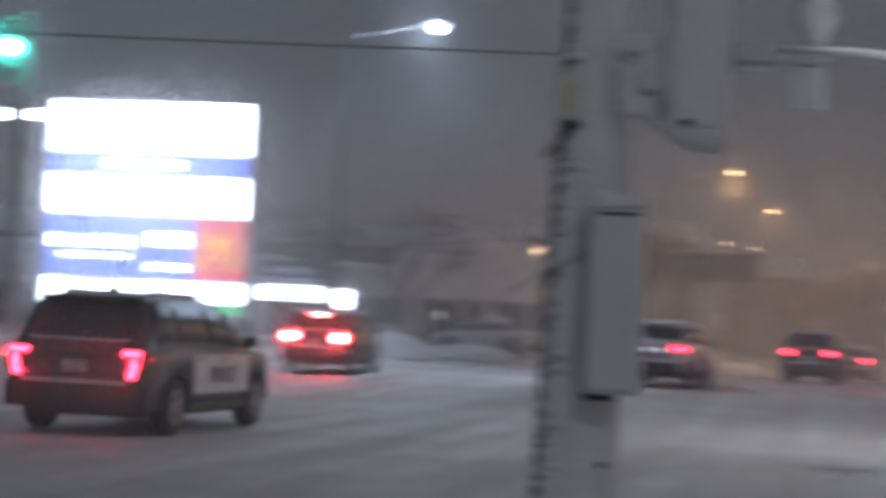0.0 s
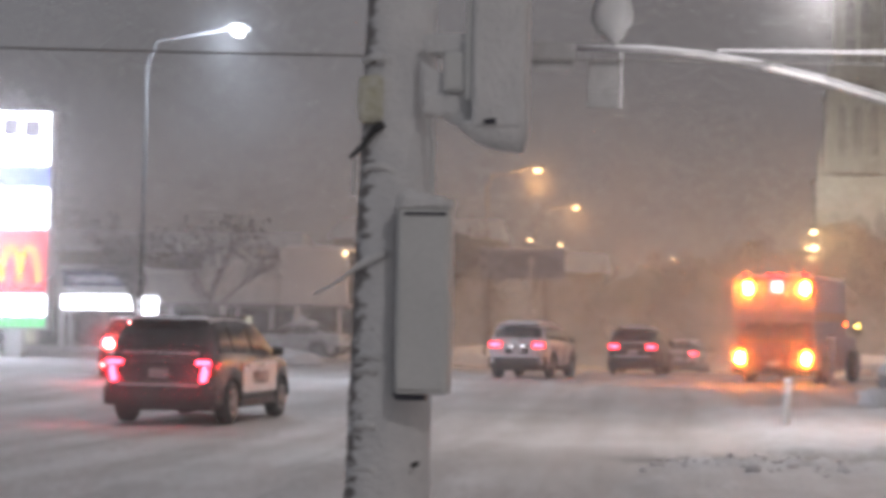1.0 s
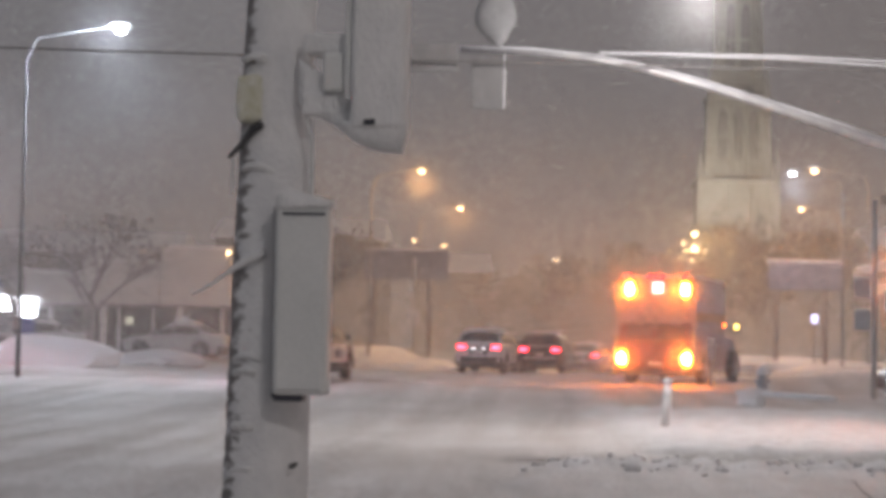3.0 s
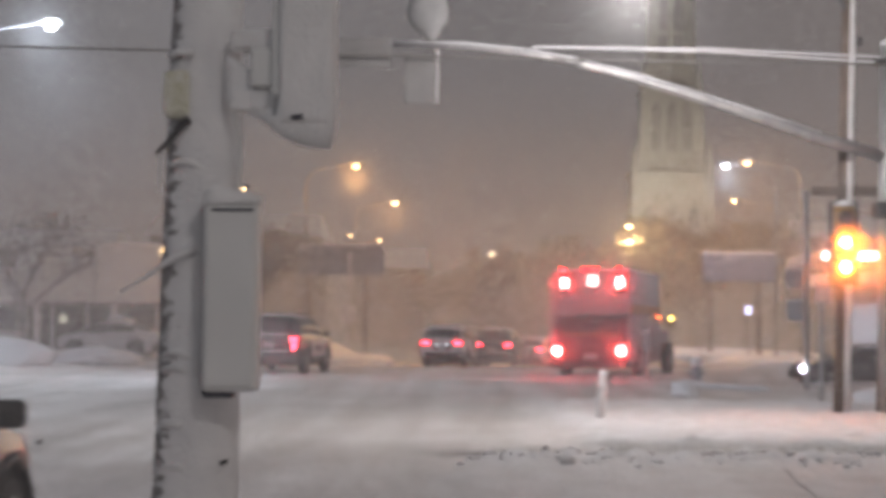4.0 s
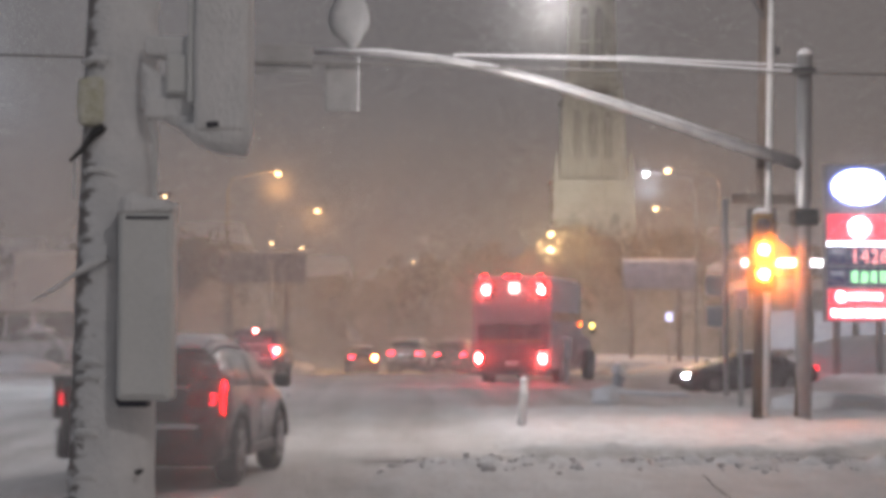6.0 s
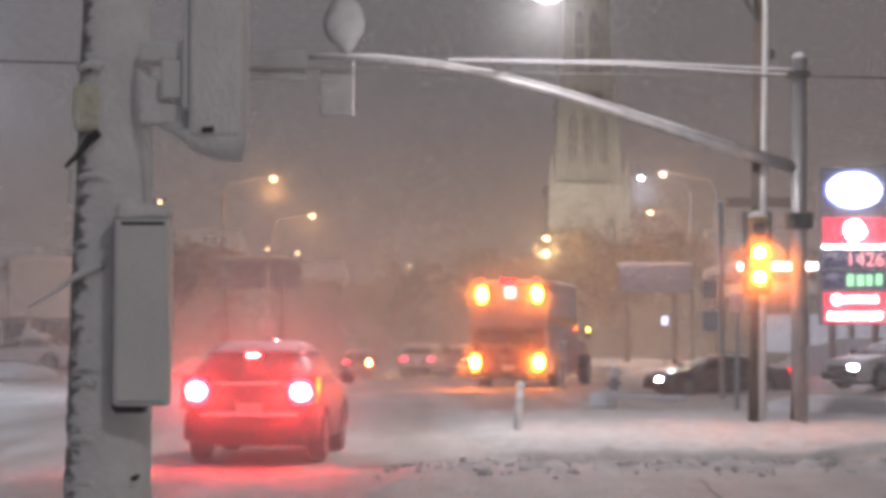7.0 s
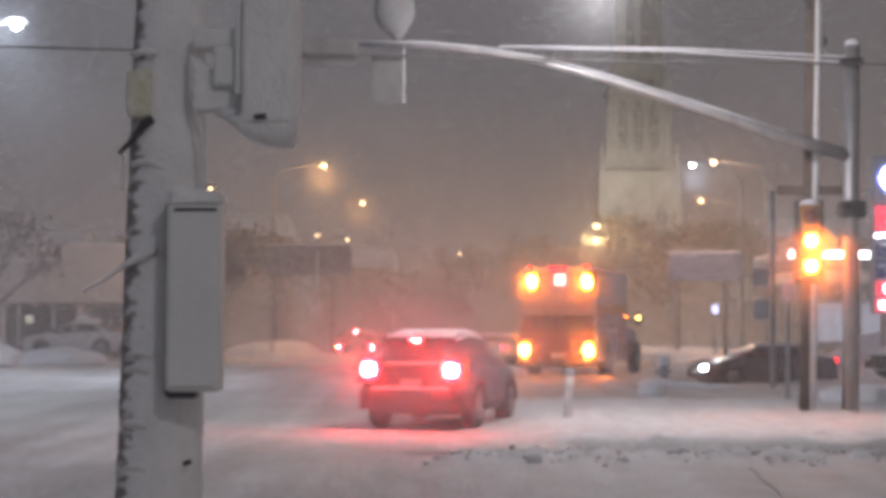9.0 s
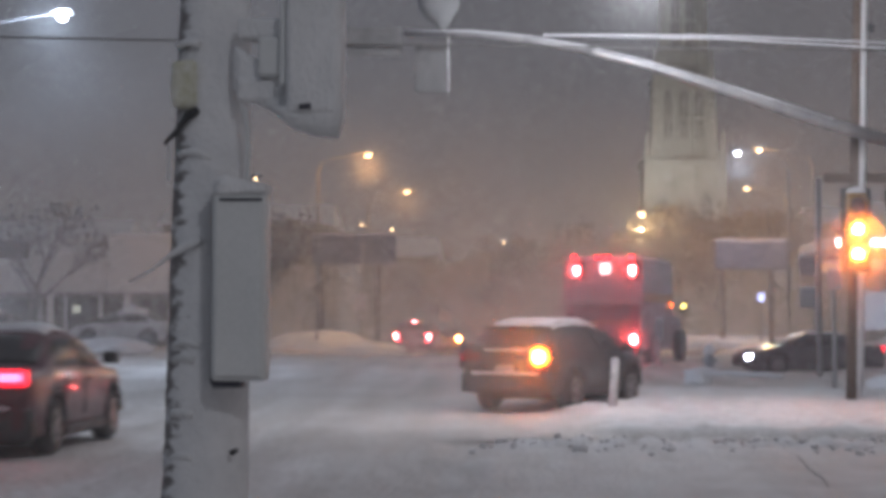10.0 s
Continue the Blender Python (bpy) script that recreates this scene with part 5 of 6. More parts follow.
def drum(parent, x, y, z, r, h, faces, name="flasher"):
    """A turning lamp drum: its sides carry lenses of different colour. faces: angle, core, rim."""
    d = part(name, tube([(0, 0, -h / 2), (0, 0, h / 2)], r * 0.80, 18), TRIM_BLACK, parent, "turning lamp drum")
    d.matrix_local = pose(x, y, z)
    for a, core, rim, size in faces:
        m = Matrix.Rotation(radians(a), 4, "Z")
        # rim lens is oversized so its colour imitates bloom around the core
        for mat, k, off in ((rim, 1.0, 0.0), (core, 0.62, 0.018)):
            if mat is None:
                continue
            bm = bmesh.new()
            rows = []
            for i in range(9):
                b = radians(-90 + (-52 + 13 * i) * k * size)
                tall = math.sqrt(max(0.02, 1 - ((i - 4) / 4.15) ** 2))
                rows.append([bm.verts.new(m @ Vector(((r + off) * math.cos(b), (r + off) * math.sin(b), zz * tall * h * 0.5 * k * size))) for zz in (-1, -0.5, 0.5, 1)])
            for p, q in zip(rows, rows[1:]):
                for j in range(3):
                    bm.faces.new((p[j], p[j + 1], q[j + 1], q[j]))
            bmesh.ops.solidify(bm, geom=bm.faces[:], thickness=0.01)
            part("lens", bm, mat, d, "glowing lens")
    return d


def ambulance():
    g = ground_z(3.2, 57)
    amb = thing("ambulance", pose(4.05, 56.9, g, 0, 0, -17), "box-bodied ambulance with flashing amber and red rear lamps", "ambulance")
    part("module", box(-1.2, 1.2, -3.0, 1.4, 1.78, 3.14, 0.07, 3), PAINT_DULL, amb, "dirty white upper box body")
    part("lower_module", box(-1.2, 1.2, -2.98, 1.4, 0.40, 1.78, 0.04, 2), PAINT_MAROON, amb, "dark red lower box body")
    part("roof_snow", lumpy(box(-1.12, 1.12, -2.9, 1.3, 3.14, 3.20, 0.03), 0.03, 2), SNOW, amb)
    part("rear_window", box(-0.86, -0.06, -3.03, -2.99, 1.32, 1.76, 0.02), GLASS_DARK, amb)
    part("rear_window", box(0.06, 0.86, -3.03, -2.99, 1.32, 1.76, 0.02), GLASS_DARK, amb)
    part("rear_door", box(-0.95, -0.02, -3.012, -2.97, 0.44, 1.765, 0.02), PAINT_MAROON, amb)
    part("rear_door", box(0.02, 0.95, -3.012, -2.97, 0.44, 1.765, 0.02), PAINT_MAROON, amb)
    part("bumper_step", box(-1.18, 1.18, -3.35, -2.95, 0.24, 0.42, 0.03, 2), DARK_METAL, amb)
    part("number_plate", box(-0.2, 0.2, -3.06, -3.02, 0.52, 0.66), PLATE, amb)
    part("reflective_band", box(-0.9, 0.9, -3.035, -3.0, 1.22, 1.28), SIGNAL_CASE, amb, "dull yellow band")
    for s in (-1, 1):
        part("side_band", box(s * 1.2 - 0.01, s * 1.2 + 0.012, -2.9, 1.3, 1.86, 2.12), SIGNAL_CASE, amb, "yellow side stripe")
        part("corner_post", box(s * 1.16 - 0.05, s * 1.16 + 0.05, -3.03, -2.95, 0.45, 3.08, 0.02), PAINT_DULL, amb)
        part("compartment_door", box(s * 1.2 - 0.01, s * 1.2 + 0.015, -2.4, -1.2, 0.8, 1.85, 0.01), PAINT_MAROON, amb)
        part("compartment_door", box(s * 1.2 - 0.01, s * 1.2 + 0.015, -1.0, 0.6, 0.8, 1.85, 0.01), PAINT_MAROON, amb)
        part("marker_lamp", box(s * 0.86 - 0.07, s * 0.86 + 0.07, -3.05, -2.98, 3.15, 3.23, 0.02), BRAKE_SOFT, amb)
    part("cab", loft([[(-1.0, 1.4, 0.5), (1.0, 1.4, 0.5), (1.0, 4.0, 0.5), (-1.0, 4.0, 0.5)], [(-1.02, 1.4, 1.45), (1.02, 1.4, 1.45), (1.0, 3.9, 1.35), (-1.0, 3.9, 1.35)],
                      [(-0.95, 1.4, 1.5), (0.95, 1.4, 1.5), (0.92, 2.9, 1.5), (-0.92, 2.9, 1.5)], [(-0.85, 1.4, 2.35), (0.85, 1.4, 2.35), (0.82, 2.3, 2.35), (-0.82, 2.3, 2.35)]]), PAINT_MAROON, amb)
    for s in (-1, 1):
        part("cab_window", box(s * 0.98 - 0.04, s * 0.98 + 0.0, 1.6, 2.5, 1.6, 2.2), GLASS_DARK, amb)
        part("mirror_arm", box(s * 1.02, s * 1.02 + 0.3 * s, 2.5, 2.56, 1.65, 1.7) if s > 0 else box(-1.32, -1.02, 2.5, 2.56, 1.65, 1.7), TRIM_BLACK, amb)
        part("mirror", box(s * 1.36 - 0.1, s * 1.36 + 0.1, 2.45, 2.55, 1.5, 1.95, 0.03), TRIM_BLACK, amb)
        part("mirror_lamp", box(s * 1.36 - 0.06, s * 1.36 + 0.06, 2.38, 2.44, 1.70, 1.84, 0.02), glow("small_amber_lamp", (1.0, 0.75, 0.15), 8.0), amb)
        part("side_lamp", box(s * 1.22, s * 1.24, 1.1, 1.2, 1.76, 1.84) if s > 0 else box(-1.24, -1.22, 1.1, 1.2, 1.76, 1.84), AMBER_SOFT, amb)
        for y in (-1.5, 3.1):
            part("wheel_arch", disc(s * 1.1, y, 0.47, 0.52, 0.24, "x", 22), TRIM_BLACK, amb)
            wheel(amb, s * 1.08, y, 0.42, 0.28)
    part("work_lamp", box(-0.09, 0.23, -3.07, -3.0, 2.68, 3.0, 0.03), glow("rear_work_lamp", (1.0, 0.62, 0.55), 5.0), amb, "square pale work lamp")
    for x in (-0.18, 0.0, 0.18):
        part("marker_lamp", box(x - 0.05, x + 0.05, -3.05, -2.98, 3.15, 3.22, 0.01), BRAKE_SOFT, amb)
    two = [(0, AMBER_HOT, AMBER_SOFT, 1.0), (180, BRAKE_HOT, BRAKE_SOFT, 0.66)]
    out = []
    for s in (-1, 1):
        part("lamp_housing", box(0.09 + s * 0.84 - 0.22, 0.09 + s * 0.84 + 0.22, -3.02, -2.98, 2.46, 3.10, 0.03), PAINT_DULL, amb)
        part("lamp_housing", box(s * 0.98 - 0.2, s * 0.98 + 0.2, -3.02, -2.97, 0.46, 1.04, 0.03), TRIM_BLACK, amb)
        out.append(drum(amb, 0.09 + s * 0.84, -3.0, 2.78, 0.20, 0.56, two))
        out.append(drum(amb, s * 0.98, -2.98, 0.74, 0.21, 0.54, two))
    return amb, out


def turning_suv():
    car = car_body("grey_suv", "dark grey snow-dusted compact SUV with glowing rear lamps", 4.35, 1.82, 1.51, 1.00, 0.96, PAINT_GREY, "suv", 0.11, tail="none")
    h, w = 2.175, 0.91
    part("tail_glass", box(-w * 0.90, -w * 0.56, -h - 0.012, -h + 0.2, 0.86, 1.03, 0.03, 2), LENS_OFF, car, "dim red lamp glass")
    part("tail_glass", box(w * 0.56, w * 0.90, -h - 0.012, -h + 0.2, 0.86, 1.03, 0.03, 2), LENS_OFF, car, "dim red lamp glass")
    for s in (-1, 1):
        part("roof_rail", tube([(s * 0.57, -1.5, 1.47), (s * 0.57, -1.35, 1.54), (s * 0.57, 0.1, 1.54), (s * 0.57, 0.3, 1.46)], 0.02, 8), GALV, car)
        part("side_marker", box(s * 0.90, s * 0.925, 1.75, 1.81, 0.86, 0.89) if s > 0 else box(-0.925, -0.90, 1.75, 1.81, 0.86, 0.89), PLATE, car)
        c0, c1 = sorted((s * 0.62, s * 0.80))
        for z in (0.89, 0.98):
            part("tail_lamp", box(c0, c1, -h - 0.035, -h + 0.012, z, z + 0.035, 0.012), TAIL_SOFT, car, "glowing red lamp bar")
        c0, c1 = sorted((s * 0.76, s * 0.815))
        part("tail_lamp", box(c0, c1, -h - 0.03, -h + 0.012, 0.89, 1.015, 0.012), TAIL_SOFT, car, "glowing red lamp bar")
    lens = {"left": [(0, STOP_HOT, STOP_SOFT, 1.0), (180, None, LENS_OFF, 0.6)], "right": [(0, STOP_HOT, STOP_SOFT, 0.90), (120, TURN_HOT, AMBER_SOFT, 0.90), (240, None, LENS_OFF, 0.5)], "top": [(0, STOP_HOT, STOP_SOFT, 1.0), (180, None, LENS_OFF, 1.0)]}
    # added shields that block light leaking sideways from lenses turned inward
    for x, y, r in ((-0.68, -h + 0.13, 0.21), (0.68, -h + 0.15, 0.24)):
        rows = [[(x + (r + 0.03) * math.cos(q), y + (r + 0.03) * math.sin(q), z) for z in (0.74, 1.18)] for q in (radians(-28 + 236 * i / 14) for i in range(15))]
        part("leak_shield", Shell.sheet(rows, 0.012), TRIM_BLACK, car, smooth=True)
    left = drum(car, -0.68, -h + 0.13, 0.97, 0.21, 0.37, lens["left"], "tail_lamp_drum")
    right = drum(car, 0.68, -h + 0.15, 0.96, 0.24, 0.40, lens["right"], "tail_lamp_drum")
    high = drum(car, 0, -h + 0.44, 1.43, 0.13, 0.07, lens["top"], "high_lamp_drum")
    return car, left, right, high


police, police_drums = police_suv()
white_suv = car_body("white_suv", "white snow-dusted SUV with thin red tail lamps", 4.6, 1.86, 1.68, 1.08, 1.02, PAINT_WHITE, "suv", 0.04, tail="wide")
for px_ in (-0.18, 0.18):
    part("plate_lamp", box(px_ - 0.06, px_ + 0.06, -2.33, -2.30, 0.93, 0.97), glow("plate_lamp", (0.9, 0.93, 1.0), 3.0), white_suv)
dark_suv = car_body("dark_suv", "dark snow-dusted SUV with red tail lamps", 4.6, 1.86, 1.68, 1.08, 1.02, PAINT_BLACK, "suv", 0.05, tail="wide")
silver_car = car_body("silver_car", "pale silver car with red tail lamps", 4.5, 1.82, 1.46, 0.98, 0.92, PAINT_WHITE, "sedan", 0.05, tail="wide")
braking_car = car_body("dark_hatchback", "dark hatchback braking with bright red lamps", 4.3, 1.82, 1.56, 1.02, 0.95, PAINT_BLACK, "suv", 0.05, tail="brake")
far_car = car_body("far_car", "small dark car far down the street", 4.3, 1.8, 1.48, 1.0, 0.93, PAINT_GREY, "sedan", 0.06, tail="wide")
part("turn_lamp", disc(0.62, -2.2, 0.86, 0.12, 0.06), AMBER_HOT, far_car, "amber turn lamp")
black_sedan = car_body("black_sedan", "black sedan with a bright white headlamp beyond the island", 4.6, 1.82, 1.38, 0.93, 0.88, PAINT_INK, "sedan", 0.02, tail="wide", brake="front")
pale_sedan = car_body("pale_sedan", "pale silver sedan waiting with headlamps lit", 4.7, 1.83, 1.46, 0.98, 0.92, PAINT_WHITE, "sedan", 0.05, tail="wide", brake="front")
maroon_car = car_body("maroon_sedan", "dark maroon sedan spattered with snow, tail lamps lit", 4.7, 1.84, 1.47, 1.0, 0.94, PAINT_MAROON, "sedan", 0.06, tail="wide")
parked = car_body("parked_car", "white parked car covered with snow before the strip mall", 4.6, 1.8, 1.5, 1.0, 0.93, PAINT_WHITE, "sedan", 0.12, tail="none", group="parked cars")
parked.matrix_world = pose(-15.6, 76, side_z(76) + 0.12, 0, 0, 80)
parked_two = copy_thing(parked, pose(-22.6, 79, side_z(79) + 0.12, 0, 0, 95))
amb, flashers = ambulance()
grey_suv, lamp_left, lamp_right, lamp_high = turning_suv()

# ---------------------------------------------------------------- falling snow


def falling_snow():
    """Flakes blown through the air over the junction and down the street, as one drifting cloud."""
    rng = np.random.default_rng(7)
    clouds = []
    # density, near and far end, height: thin snow aloft, denser low flakes imitating haze over the far street
    for dense, near, far, rise, slope in ((0.0003, 16.0, 105.0, 8.0, 0.20), (0.0010, 44.0, 88.0, 6.0, 0.012)):
        y = np.linspace(near, far, 400)
        wide, tall = 33 + 0.84 * y, rise + slope * y
        per = dense / (0.65 * (0.0003 * y) ** 2) * wide * tall
        cum = np.concatenate([[0], np.cumsum((per[1:] + per[:-1]) / 2 * np.diff(y))])
        count = int(cum[-1])
        cy = np.interp(rng.random(count) * cum[-1], cum, y)
        cz = rng.random(count)
        clouds.append(np.stack([-(16.5 + 0.54 * cy) + rng.random(count) * (33 + 0.84 * cy), cy, (cz if slope > 0.1 else np.sqrt(cz) * cz ** 0.3) * (rise + slope * cy)], 1))
    fx, fy, fz = np.concatenate(clouds).T
    total = len(fx)
    s = 0.0003 * fy * rng.uniform(0.7, 1.35, total)
    q = rng.normal(size=(total, 3))
    q /= np.linalg.norm(q, axis=1)[:, None]
    ref = rng.normal(size=(total, 3))
    u = np.cross(q, ref)
    u /= np.linalg.norm(u, axis=1)[:, None]
    v = np.cross(q, u)
    c = np.stack([fx, fy, fz], 1)
    pts = np.empty((total, 3, 3))
    for k in range(3):
        a = 2 * math.pi * k / 3
        pts[:, k] = c + s[:, None] * (math.cos(a) * u + math.sin(a) * v)
    me = bpy.data.meshes.new("falling_snow")
    me.vertices.add(3 * total)
    me.vertices.foreach_set("co", pts.ravel())
    me.loops.add(3 * total)
    me.loops.foreach_set("vertex_index", np.arange(3 * total))
    me.polygons.add(total)
    me.polygons.foreach_set("loop_start", np.arange(0, 3 * total, 3))
    me.update()
    m, n, l, bsdf = nodes_of("airborne_snow")
    mix, dif, trl = n.new("ShaderNodeMixShader"), n.new("ShaderNodeBsdfDiffuse"), n.new("ShaderNodeBsdfTranslucent")
    for sh in (dif, trl):
        sh.inputs["Color"].default_value = (0.80, 0.80, 0.81, 1)
    l.new(dif.outputs[0], mix.inputs[1])
    l.new(trl.outputs[0], mix.inputs[2])
    l.new(mix.outputs[0], n["Material Output"].inputs["Surface"])
    me.materials.append(m)
    return tagged(new("falling_snow", me), "countless fine snowflakes blown through the night air", "snow", kind="stuff")


snowfall = falling_snow()


def veil_material(name, colour, opacity):
    """For sheets imitating haze and lamp halos: lets most light through, scatters the rest; thins out towards its rim.
    """
    m, n, l, bsdf = nodes_of(name)
    at, tc, nz = n.new("ShaderNodeAttribute"), n.new("ShaderNodeTexCoord"), n.new("ShaderNodeTexNoise")
    at.attribute_name = "thickness"
    nz.inputs["Scale"].default_value, nz.inputs["Detail"].default_value = 0.35, 3.0
    l.new(tc.outputs["Object"], nz.inputs["Vector"])
    rng_, mul = n.new("ShaderNodeMapRange"), n.new("ShaderNodeMath")
    rng_.inputs["From Min"].default_value, rng_.inputs["From Max"].default_value = 0.25, 0.75
    rng_.inputs["To Min"].default_value, rng_.inputs["To Max"].default_value = 0.7 * opacity, 1.3 * opacity
    l.new(nz.outputs["Fac"], rng_.inputs["Value"])
    mul.operation = "MULTIPLY"
    l.new(at.outputs["Fac"], mul.inputs[0])
    l.new(rng_.outputs["Result"], mul.inputs[1])
    mix, both = n.new("ShaderNodeMixShader"), n.new("ShaderNodeMixShader")
    clear, dif, trl = n.new("ShaderNodeBsdfTransparent"), n.new("ShaderNodeBsdfDiffuse"), n.new("ShaderNodeBsdfTranslucent")
    for sh in (dif, trl):
        sh.inputs["Color"].default_value = (*colour, 1)
    l.new(dif.outputs[0], both.inputs[1])
    l.new(trl.outputs[0], both.inputs[2])
    l.new(mul.outputs[0], mix.inputs["Fac"])
    l.new(clear.outputs[0], mix.inputs[1])
    l.new(both.outputs[0], mix.inputs[2])
    l.new(mix.outputs[0], n["Material Output"].inputs["Surface"])
    return m


def veil(name, points, thick, across, mat, label):
    """An added sheet standing in for haze and lamp glow; thick gives its density at each point, 0 to 1."""
    me = bpy.data.meshes.new(name)
    rows = len(points) // across
    me.from_pydata(points, [], [f for f in ((j * across + i, j * across + i + 1, (j + 1) * across + i + 1, (j + 1) * across + i) for j in range(rows - 1) for i in range(across - 1)) if max(thick[k] for k in f) > 0])
    me.polygons.foreach_set("use_smooth", [True] * len(me.polygons))
    me.attributes.new("thickness", "FLOAT", "POINT").data.foreach_set("value", thick)
    me.materials.append(mat)
    return tagged(new(name, me), label, "snow", kind="stuff")


def halo_puff(centre, rx, rz, opacity, label, sag=0.35):
    """A dished translucent sheet added before a light to imitate its halo."""
    cx, cy, cz = centre
    pts, thick = [], []
    for j in range(25):
        for i in range(25):
            u, v = -1 + i / 12, -1 + j / 12
            q = u * u + v * v
            pts.append((cx + rx * u, cy + sag * q, cz + rz * v))
            thick.append(max(0.0, 1 - q) ** 2)
    return veil("powder_snow", pts, thick, 25, veil_material("powder_" + label.split()[-2], (0.86, 0.86, 0.87), opacity), label)


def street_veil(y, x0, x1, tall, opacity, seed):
    """A sheet imitating snowy haze low across the street, thinning upwards."""
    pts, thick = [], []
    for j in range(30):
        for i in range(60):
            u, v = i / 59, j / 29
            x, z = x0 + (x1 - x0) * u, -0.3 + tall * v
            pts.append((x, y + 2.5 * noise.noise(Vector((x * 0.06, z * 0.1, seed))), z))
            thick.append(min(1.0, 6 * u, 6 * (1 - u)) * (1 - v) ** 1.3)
    return veil("haze_sheet", pts, thick, 60, veil_material("street_haze", (0.82, 0.82, 0.83), opacity), "thin translucent sheet imitating snowy haze across the street")


# haze sheets, mostly denser with distance, wash out what stands behind
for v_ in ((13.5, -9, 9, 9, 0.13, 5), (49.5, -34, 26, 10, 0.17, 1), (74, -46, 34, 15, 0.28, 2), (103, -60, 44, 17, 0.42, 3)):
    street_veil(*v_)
# halo sheets: stand-ins for the bloom around vehicle lamps, signals and signs
amb_halo = halo_puff((0, -3.50, 1.95), 3.4, 3.1, 0.22, "powder snow glowing about the ambulance lamps", 0.1)
amb_halo.matrix_world = amb.matrix_world.copy()
suv_halo = halo_puff((0, -2.62, 1.05), 2.5, 1.8, 0.17, "powder snow thrown up behind the grey SUV", 0.15)
suv_haze = halo_puff((0, -3.5, 1.3), 4.4, 2.8, 0.15, "powder snow drifting behind the grey SUV", 0.5)
halo_puff((6.64, 32.95, 3.05), 1.5, 1.6, 0.34, "powder snow glowing about the orange signal")
halo_puff((-20.3, 39.5, 7.55), 2.2, 2.2, 0.34, "powder snow glowing about the green signal")
for p_ in ((-6.14, 85.4, 9.0), (-5.46, 109, 8.9), (12.2, 85.4, 9.4), (8.83, 109.2, 7.7), (0.5, 122, 7.4)):
    halo_puff(p_, 3.2, 3.2, 0.02, "powder snow glowing about the street lamps")
for p_, d_ in (((-11.93, 47.7, 9.7), 0.011), ((2.35, 28.4, 6.9), 0.016)):
    halo_puff(p_, 2.8, 2.6, d_, "powder snow glowing about the white lamps")
red_halo = halo_puff((0, -2.7, 0.95), 1.7, 1.2, 0.14, "powder snow thrown up behind the braking car")
police_halo = halo_puff((0, -3.0, 0.85), 1.7, 1.2, 0.20, "powder snow thrown up behind the police car")
halo_puff((-25.0, 60.2, 5.0), 10.5, 8.0, 0.34, "powder snow glowing before the pylon sign", 1.2)
halo_puff((15.05, 59.2, 4.8), 3.4, 4.4, 0.16, "powder snow glowing before the fuel sign", 0.6)

# ---------------------------------------------------------------- what moves


def drive(car, rows, lift=0.0):
    """rows: seconds, x, y, heading in degrees to the left of the street's direction."""
    walk(car, [(t, pose(x, y, road_z(y) + lift, 0, 0, a)) for t, x, y, a in rows])


def spin(d, home, turns):
    """Turn a lamp drum in quick steps. turns: seconds, angle in degrees, ever forward."""
    rows, last = [(0.0, turns[0][1])], turns[0][1]
    for t, a in turns[1:]:
        n = max(1, math.ceil((a - last) / 65))
        for k in range(n + 1):
            rows.append((round(t - 0.067 + 0.0334 * k * (2 / n if n > 2 else 1), 3), last + (a - last) * k / n))
        last = a
    rows.append((10.0, last))
    out = []
    for t, a in rows:
        if out and frame(t) <= frame(out[-1][0]):
            t = out[-1][0] + 1 / FPS
        if t <= 10.0 + 1e-6:
            out.append((t, a))
    walk(d, [(t, home @ pose(0, 0, 0, 0, 0, a)) for t, a in out])


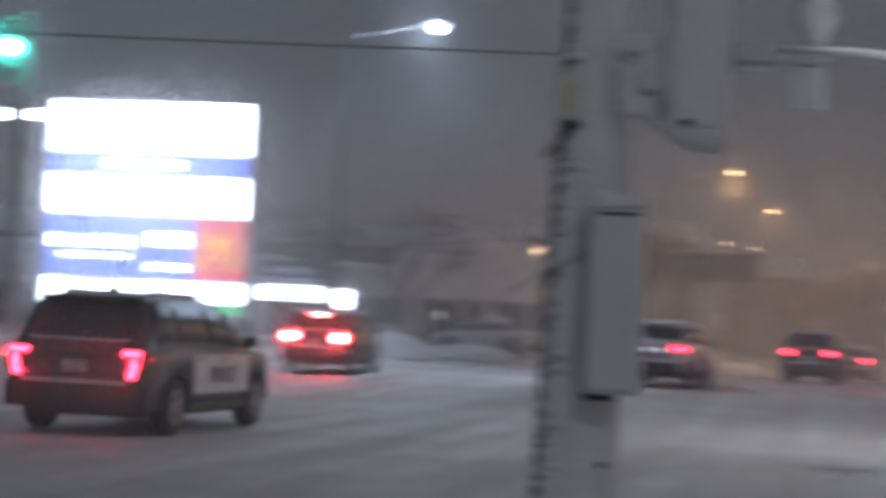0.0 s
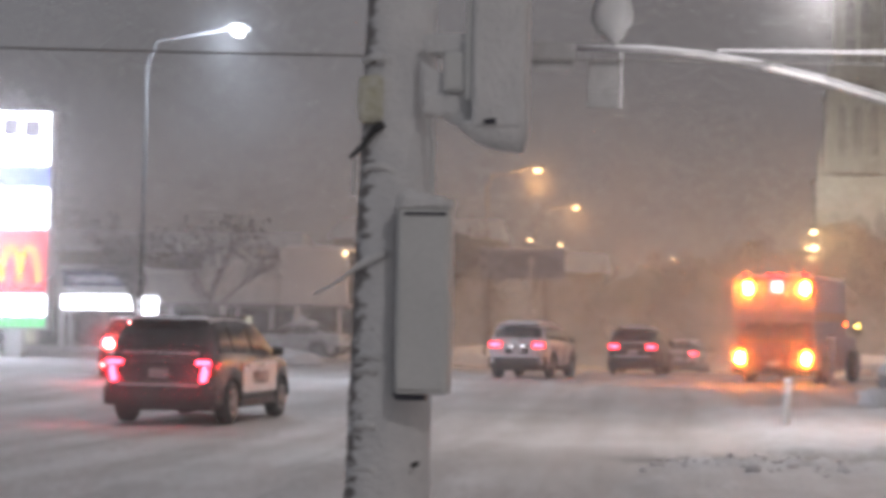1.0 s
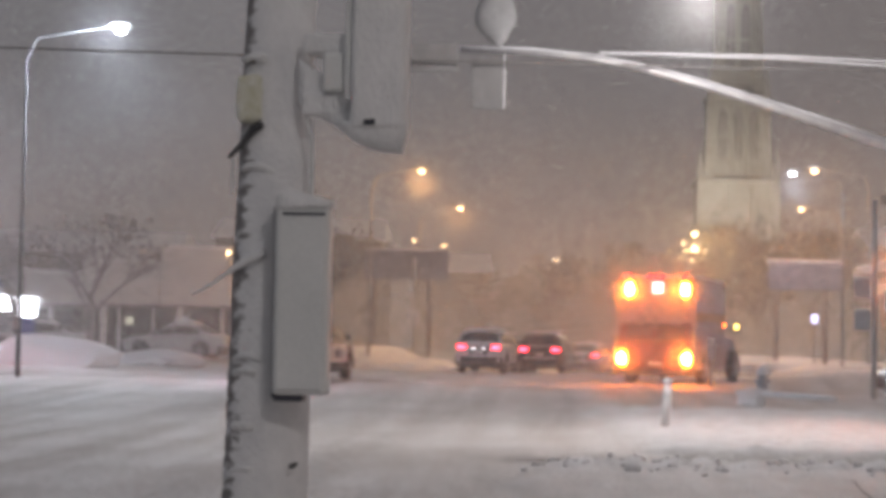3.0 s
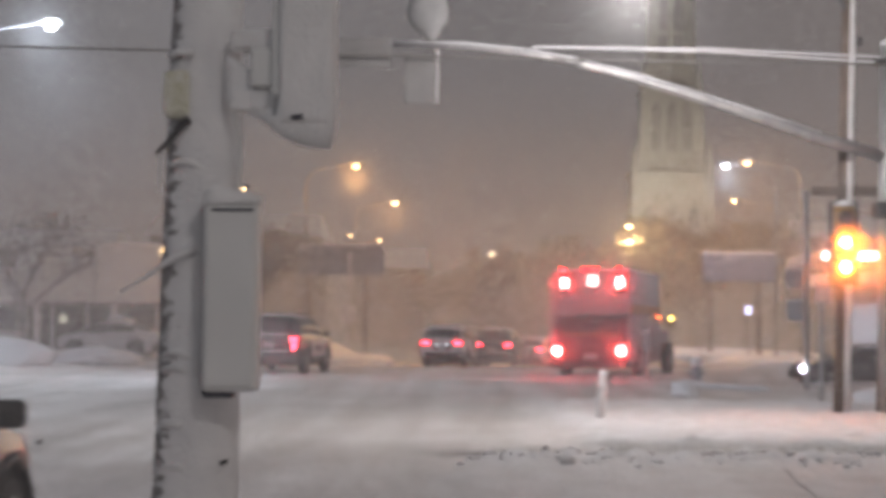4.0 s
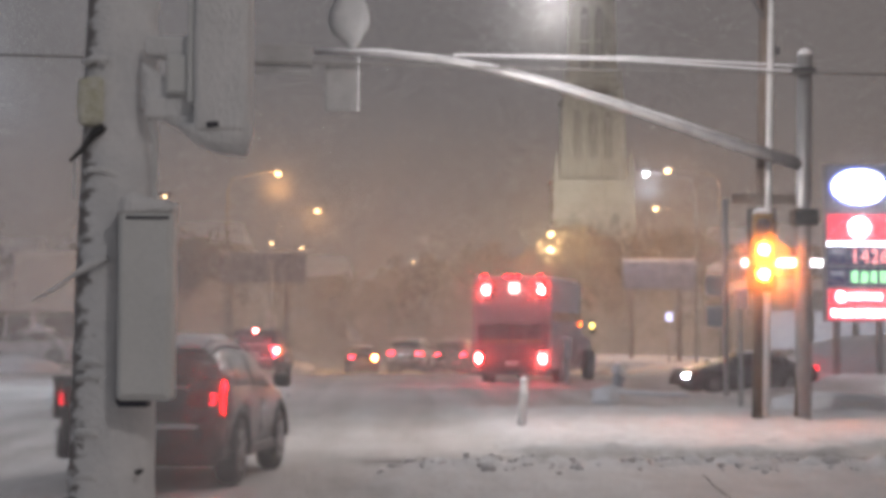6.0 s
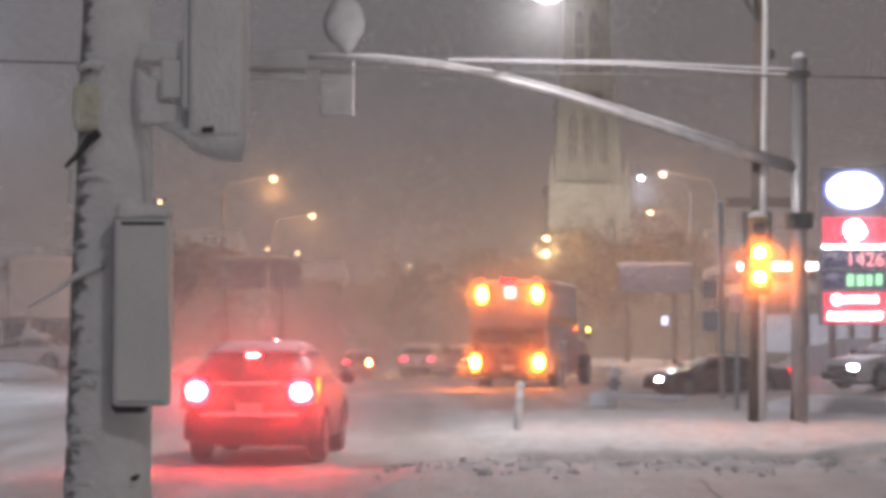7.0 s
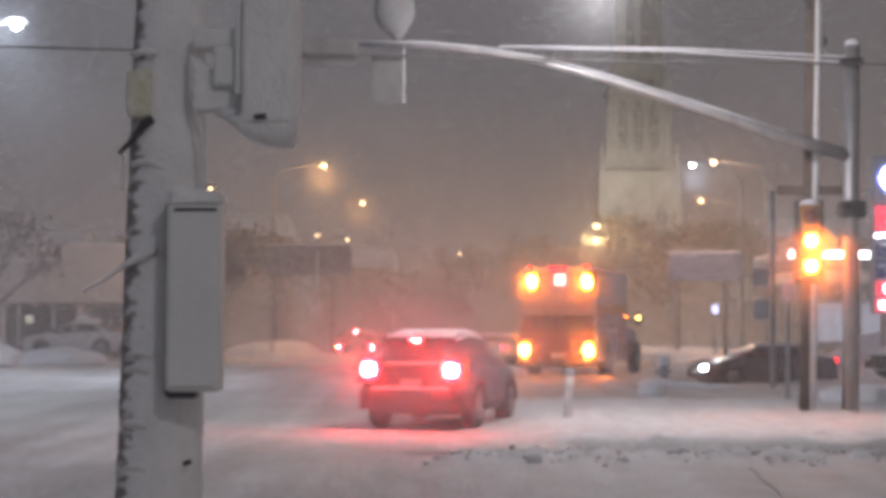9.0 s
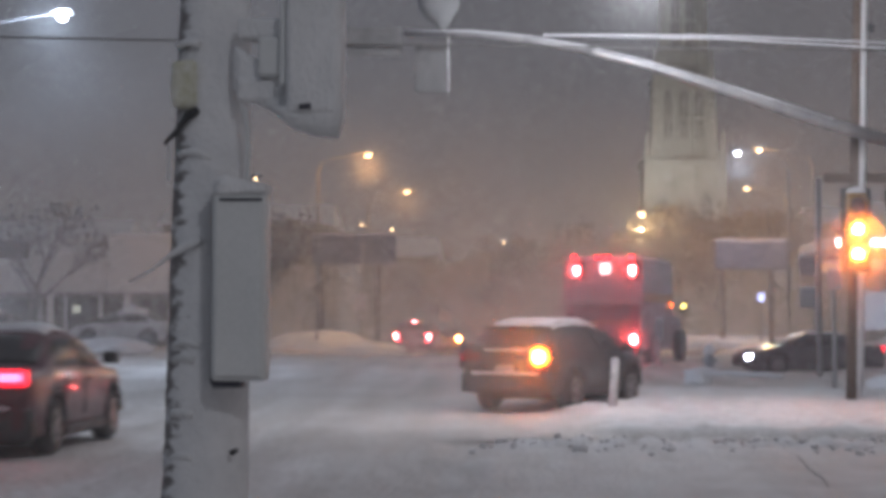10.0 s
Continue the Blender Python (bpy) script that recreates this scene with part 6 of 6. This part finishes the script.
def motions():
    police_rows = [(0, -9.45, 23.2, 0), (0.3, -8.98, 25.3, -1), (0.5, -8.66, 27.0, -2), (0.7, -8.42, 28.7, -2), (1.0, -8.08, 31.2, -3), (1.5, -7.6, 35.2, -4), (2.0, -7.45, 40.2, -4), (2.8, -7.0, 48.4, -6),
                   (3.5, -6.45, 54.2, -9), (4.5, -6.0, 59.3, -3), (5.0, -5.9, 63.0, -2), (5.5, -5.75, 66.3, -2), (7.2, -5.1, 80.0, -3), (9.0, -4.6, 92.6, -4), (9.5, -4.35, 94.2, -5), (10, -4.05, 95.3, -6)]
    drive(police, police_rows)
    drive(police_halo, police_rows)
    drive(white_suv, [(0, -5.0, 48.5, -4), (0.3, -4.95, 51, -6), (1.0, -4.0, 55.5, -9), (2.2, -2.9, 64, -8), (3.5, -1.8, 72.3, -8), (5.0, -0.5, 79, -8), (5.5, -0.1, 82.0, -8), (7.5, 1.5, 90, -10), (8.5, 2.2, 93, -10), (10, 2.6, 95, -10)])
    drive(dark_suv, [(0, -1.5, 62.5, -4), (1.0, -0.9, 66, -6), (3.5, 0.3, 78, -8), (5.0, 1.7, 85, -10), (7.5, 3.4, 95, -10), (10, 4.4, 102, -10)])
    drive(silver_car, [(0, -0.2, 78, -6), (1.0, 0.9, 81, -8), (3.5, 2.2, 88, -10), (5, 3.1, 94, -10), (7.5, 4.6, 102, -10), (10, 6.0, 109, -10)])
    drive(far_car, [(0, -2.0, 104, 0), (5.0, -2.4, 101, 4), (10, -2.9, 104, 4)])
    red_rows = [(0, -13.4, 45.3, 4), (1.0, -14.3, 48.0, 14), (1.6, -15.3, 50.4, 38), (2.2, -17.4, 52.2, 66), (3.3, -23.5, 53.4, 86), (6, -40, 56, 90), (10, -62, 56, 90)]
    drive(braking_car, red_rows)
    drive(red_halo, red_rows)
    grey_rows = [(0, -3.95, -24, 0), (2.5, -3.85, -3.0, 0), (4.0, -3.65, 9.2, -1), (4.5, -3.5, 12.4, -3), (5.0, -3.2, 15.7, -6), (5.3, -3.0, 17.7, -7), (5.5, -2.86, 18.6, -7), (6.2, -2.42, 22.0, -5),
                 (6.8, -2.02, 25.1, -3.5),
                     (7.5, -1.37, 27.0, -5.5), (8.0, -1.03, 28.2, -7.5), (8.5, -0.65, 29.6, -9.5), (9.0, -0.12, 31.1, -14), (9.5, 0.45, 32.1, -19), (10, 1.13, 32.9, -27)]
    drive(grey_suv, grey_rows)
    drive(suv_halo, grey_rows)
    drive(suv_haze, grey_rows)
    drive(maroon_car, [(0, -6.6, -75, 0), (5, -6.4, -28, 0), (8, -6.2, 2, 0), (9.7, -6.05, 19.4, 0), (10, -5.98, 22.3, -1.5)])
    drive(black_sedan, [(0, 15.6, 61.5, 102), (3.5, 12.75, 60.0, 103), (4.5, 12.1, 59.6, 103), (5.0, 11.75, 59.4, 104), (5.5, 11.45, 59.2, 104), (6.8, 10.35, 58.9, 104), (7.6, 10.15, 58.8, 104), (10, 10.05, 58.8, 104)], -0.42)
    drive(pale_sedan, [(0, 26.0, 57.0, 112), (5.0, 19.6, 54.9, 115), (6.0, 17.0, 53.7, 117), (7.2, 14.45, 52.8, 118), (10, 14.3, 52.75, 118)])
    walk(snowfall, [(0, pose(12.5, 0, 1.2)), (5, pose(0, 0, 0)), (10, pose(-12.5, 0, -1.2))])
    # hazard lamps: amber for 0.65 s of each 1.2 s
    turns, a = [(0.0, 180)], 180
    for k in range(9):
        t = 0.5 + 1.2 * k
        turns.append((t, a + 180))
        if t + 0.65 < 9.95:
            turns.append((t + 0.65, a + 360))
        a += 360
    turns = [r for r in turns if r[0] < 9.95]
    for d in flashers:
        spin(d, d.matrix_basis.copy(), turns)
    # police car: left turn lamp blinking, then brakes
    spin(police_drums[0], police_drums[0].matrix_basis.copy(), [(0, 0), (4.42, 240), (4.82, 360), (5.22, 600), (5.60, 840)])
    for d in police_drums[1:]:
        spin(d, d.matrix_basis.copy(), [(0, 0), (5.58, 180)])
    # brake lamps from 6.9 s, right turn lamp blinking
    spin(lamp_left, lamp_left.matrix_basis.copy(), [(0, 180), (6.87, 360), (9.7, 540)])
    spin(lamp_high, lamp_high.matrix_basis.copy(), [(0, 180), (6.87, 360), (9.7, 540)])
    # faces: brake at 0, amber at 240 forward turn, dim at 120
    spin(lamp_right, lamp_right.matrix_basis.copy(), [(0, 480), (6.4, 600), (6.87, 720), (7.28, 960), (7.5, 1080), (7.9, 1320), (8.2, 1440), (8.58, 1680), (8.82, 1800), (9.18, 2040), (9.42, 2160), (9.70, 2280), (9.80, 2400)])


motions()
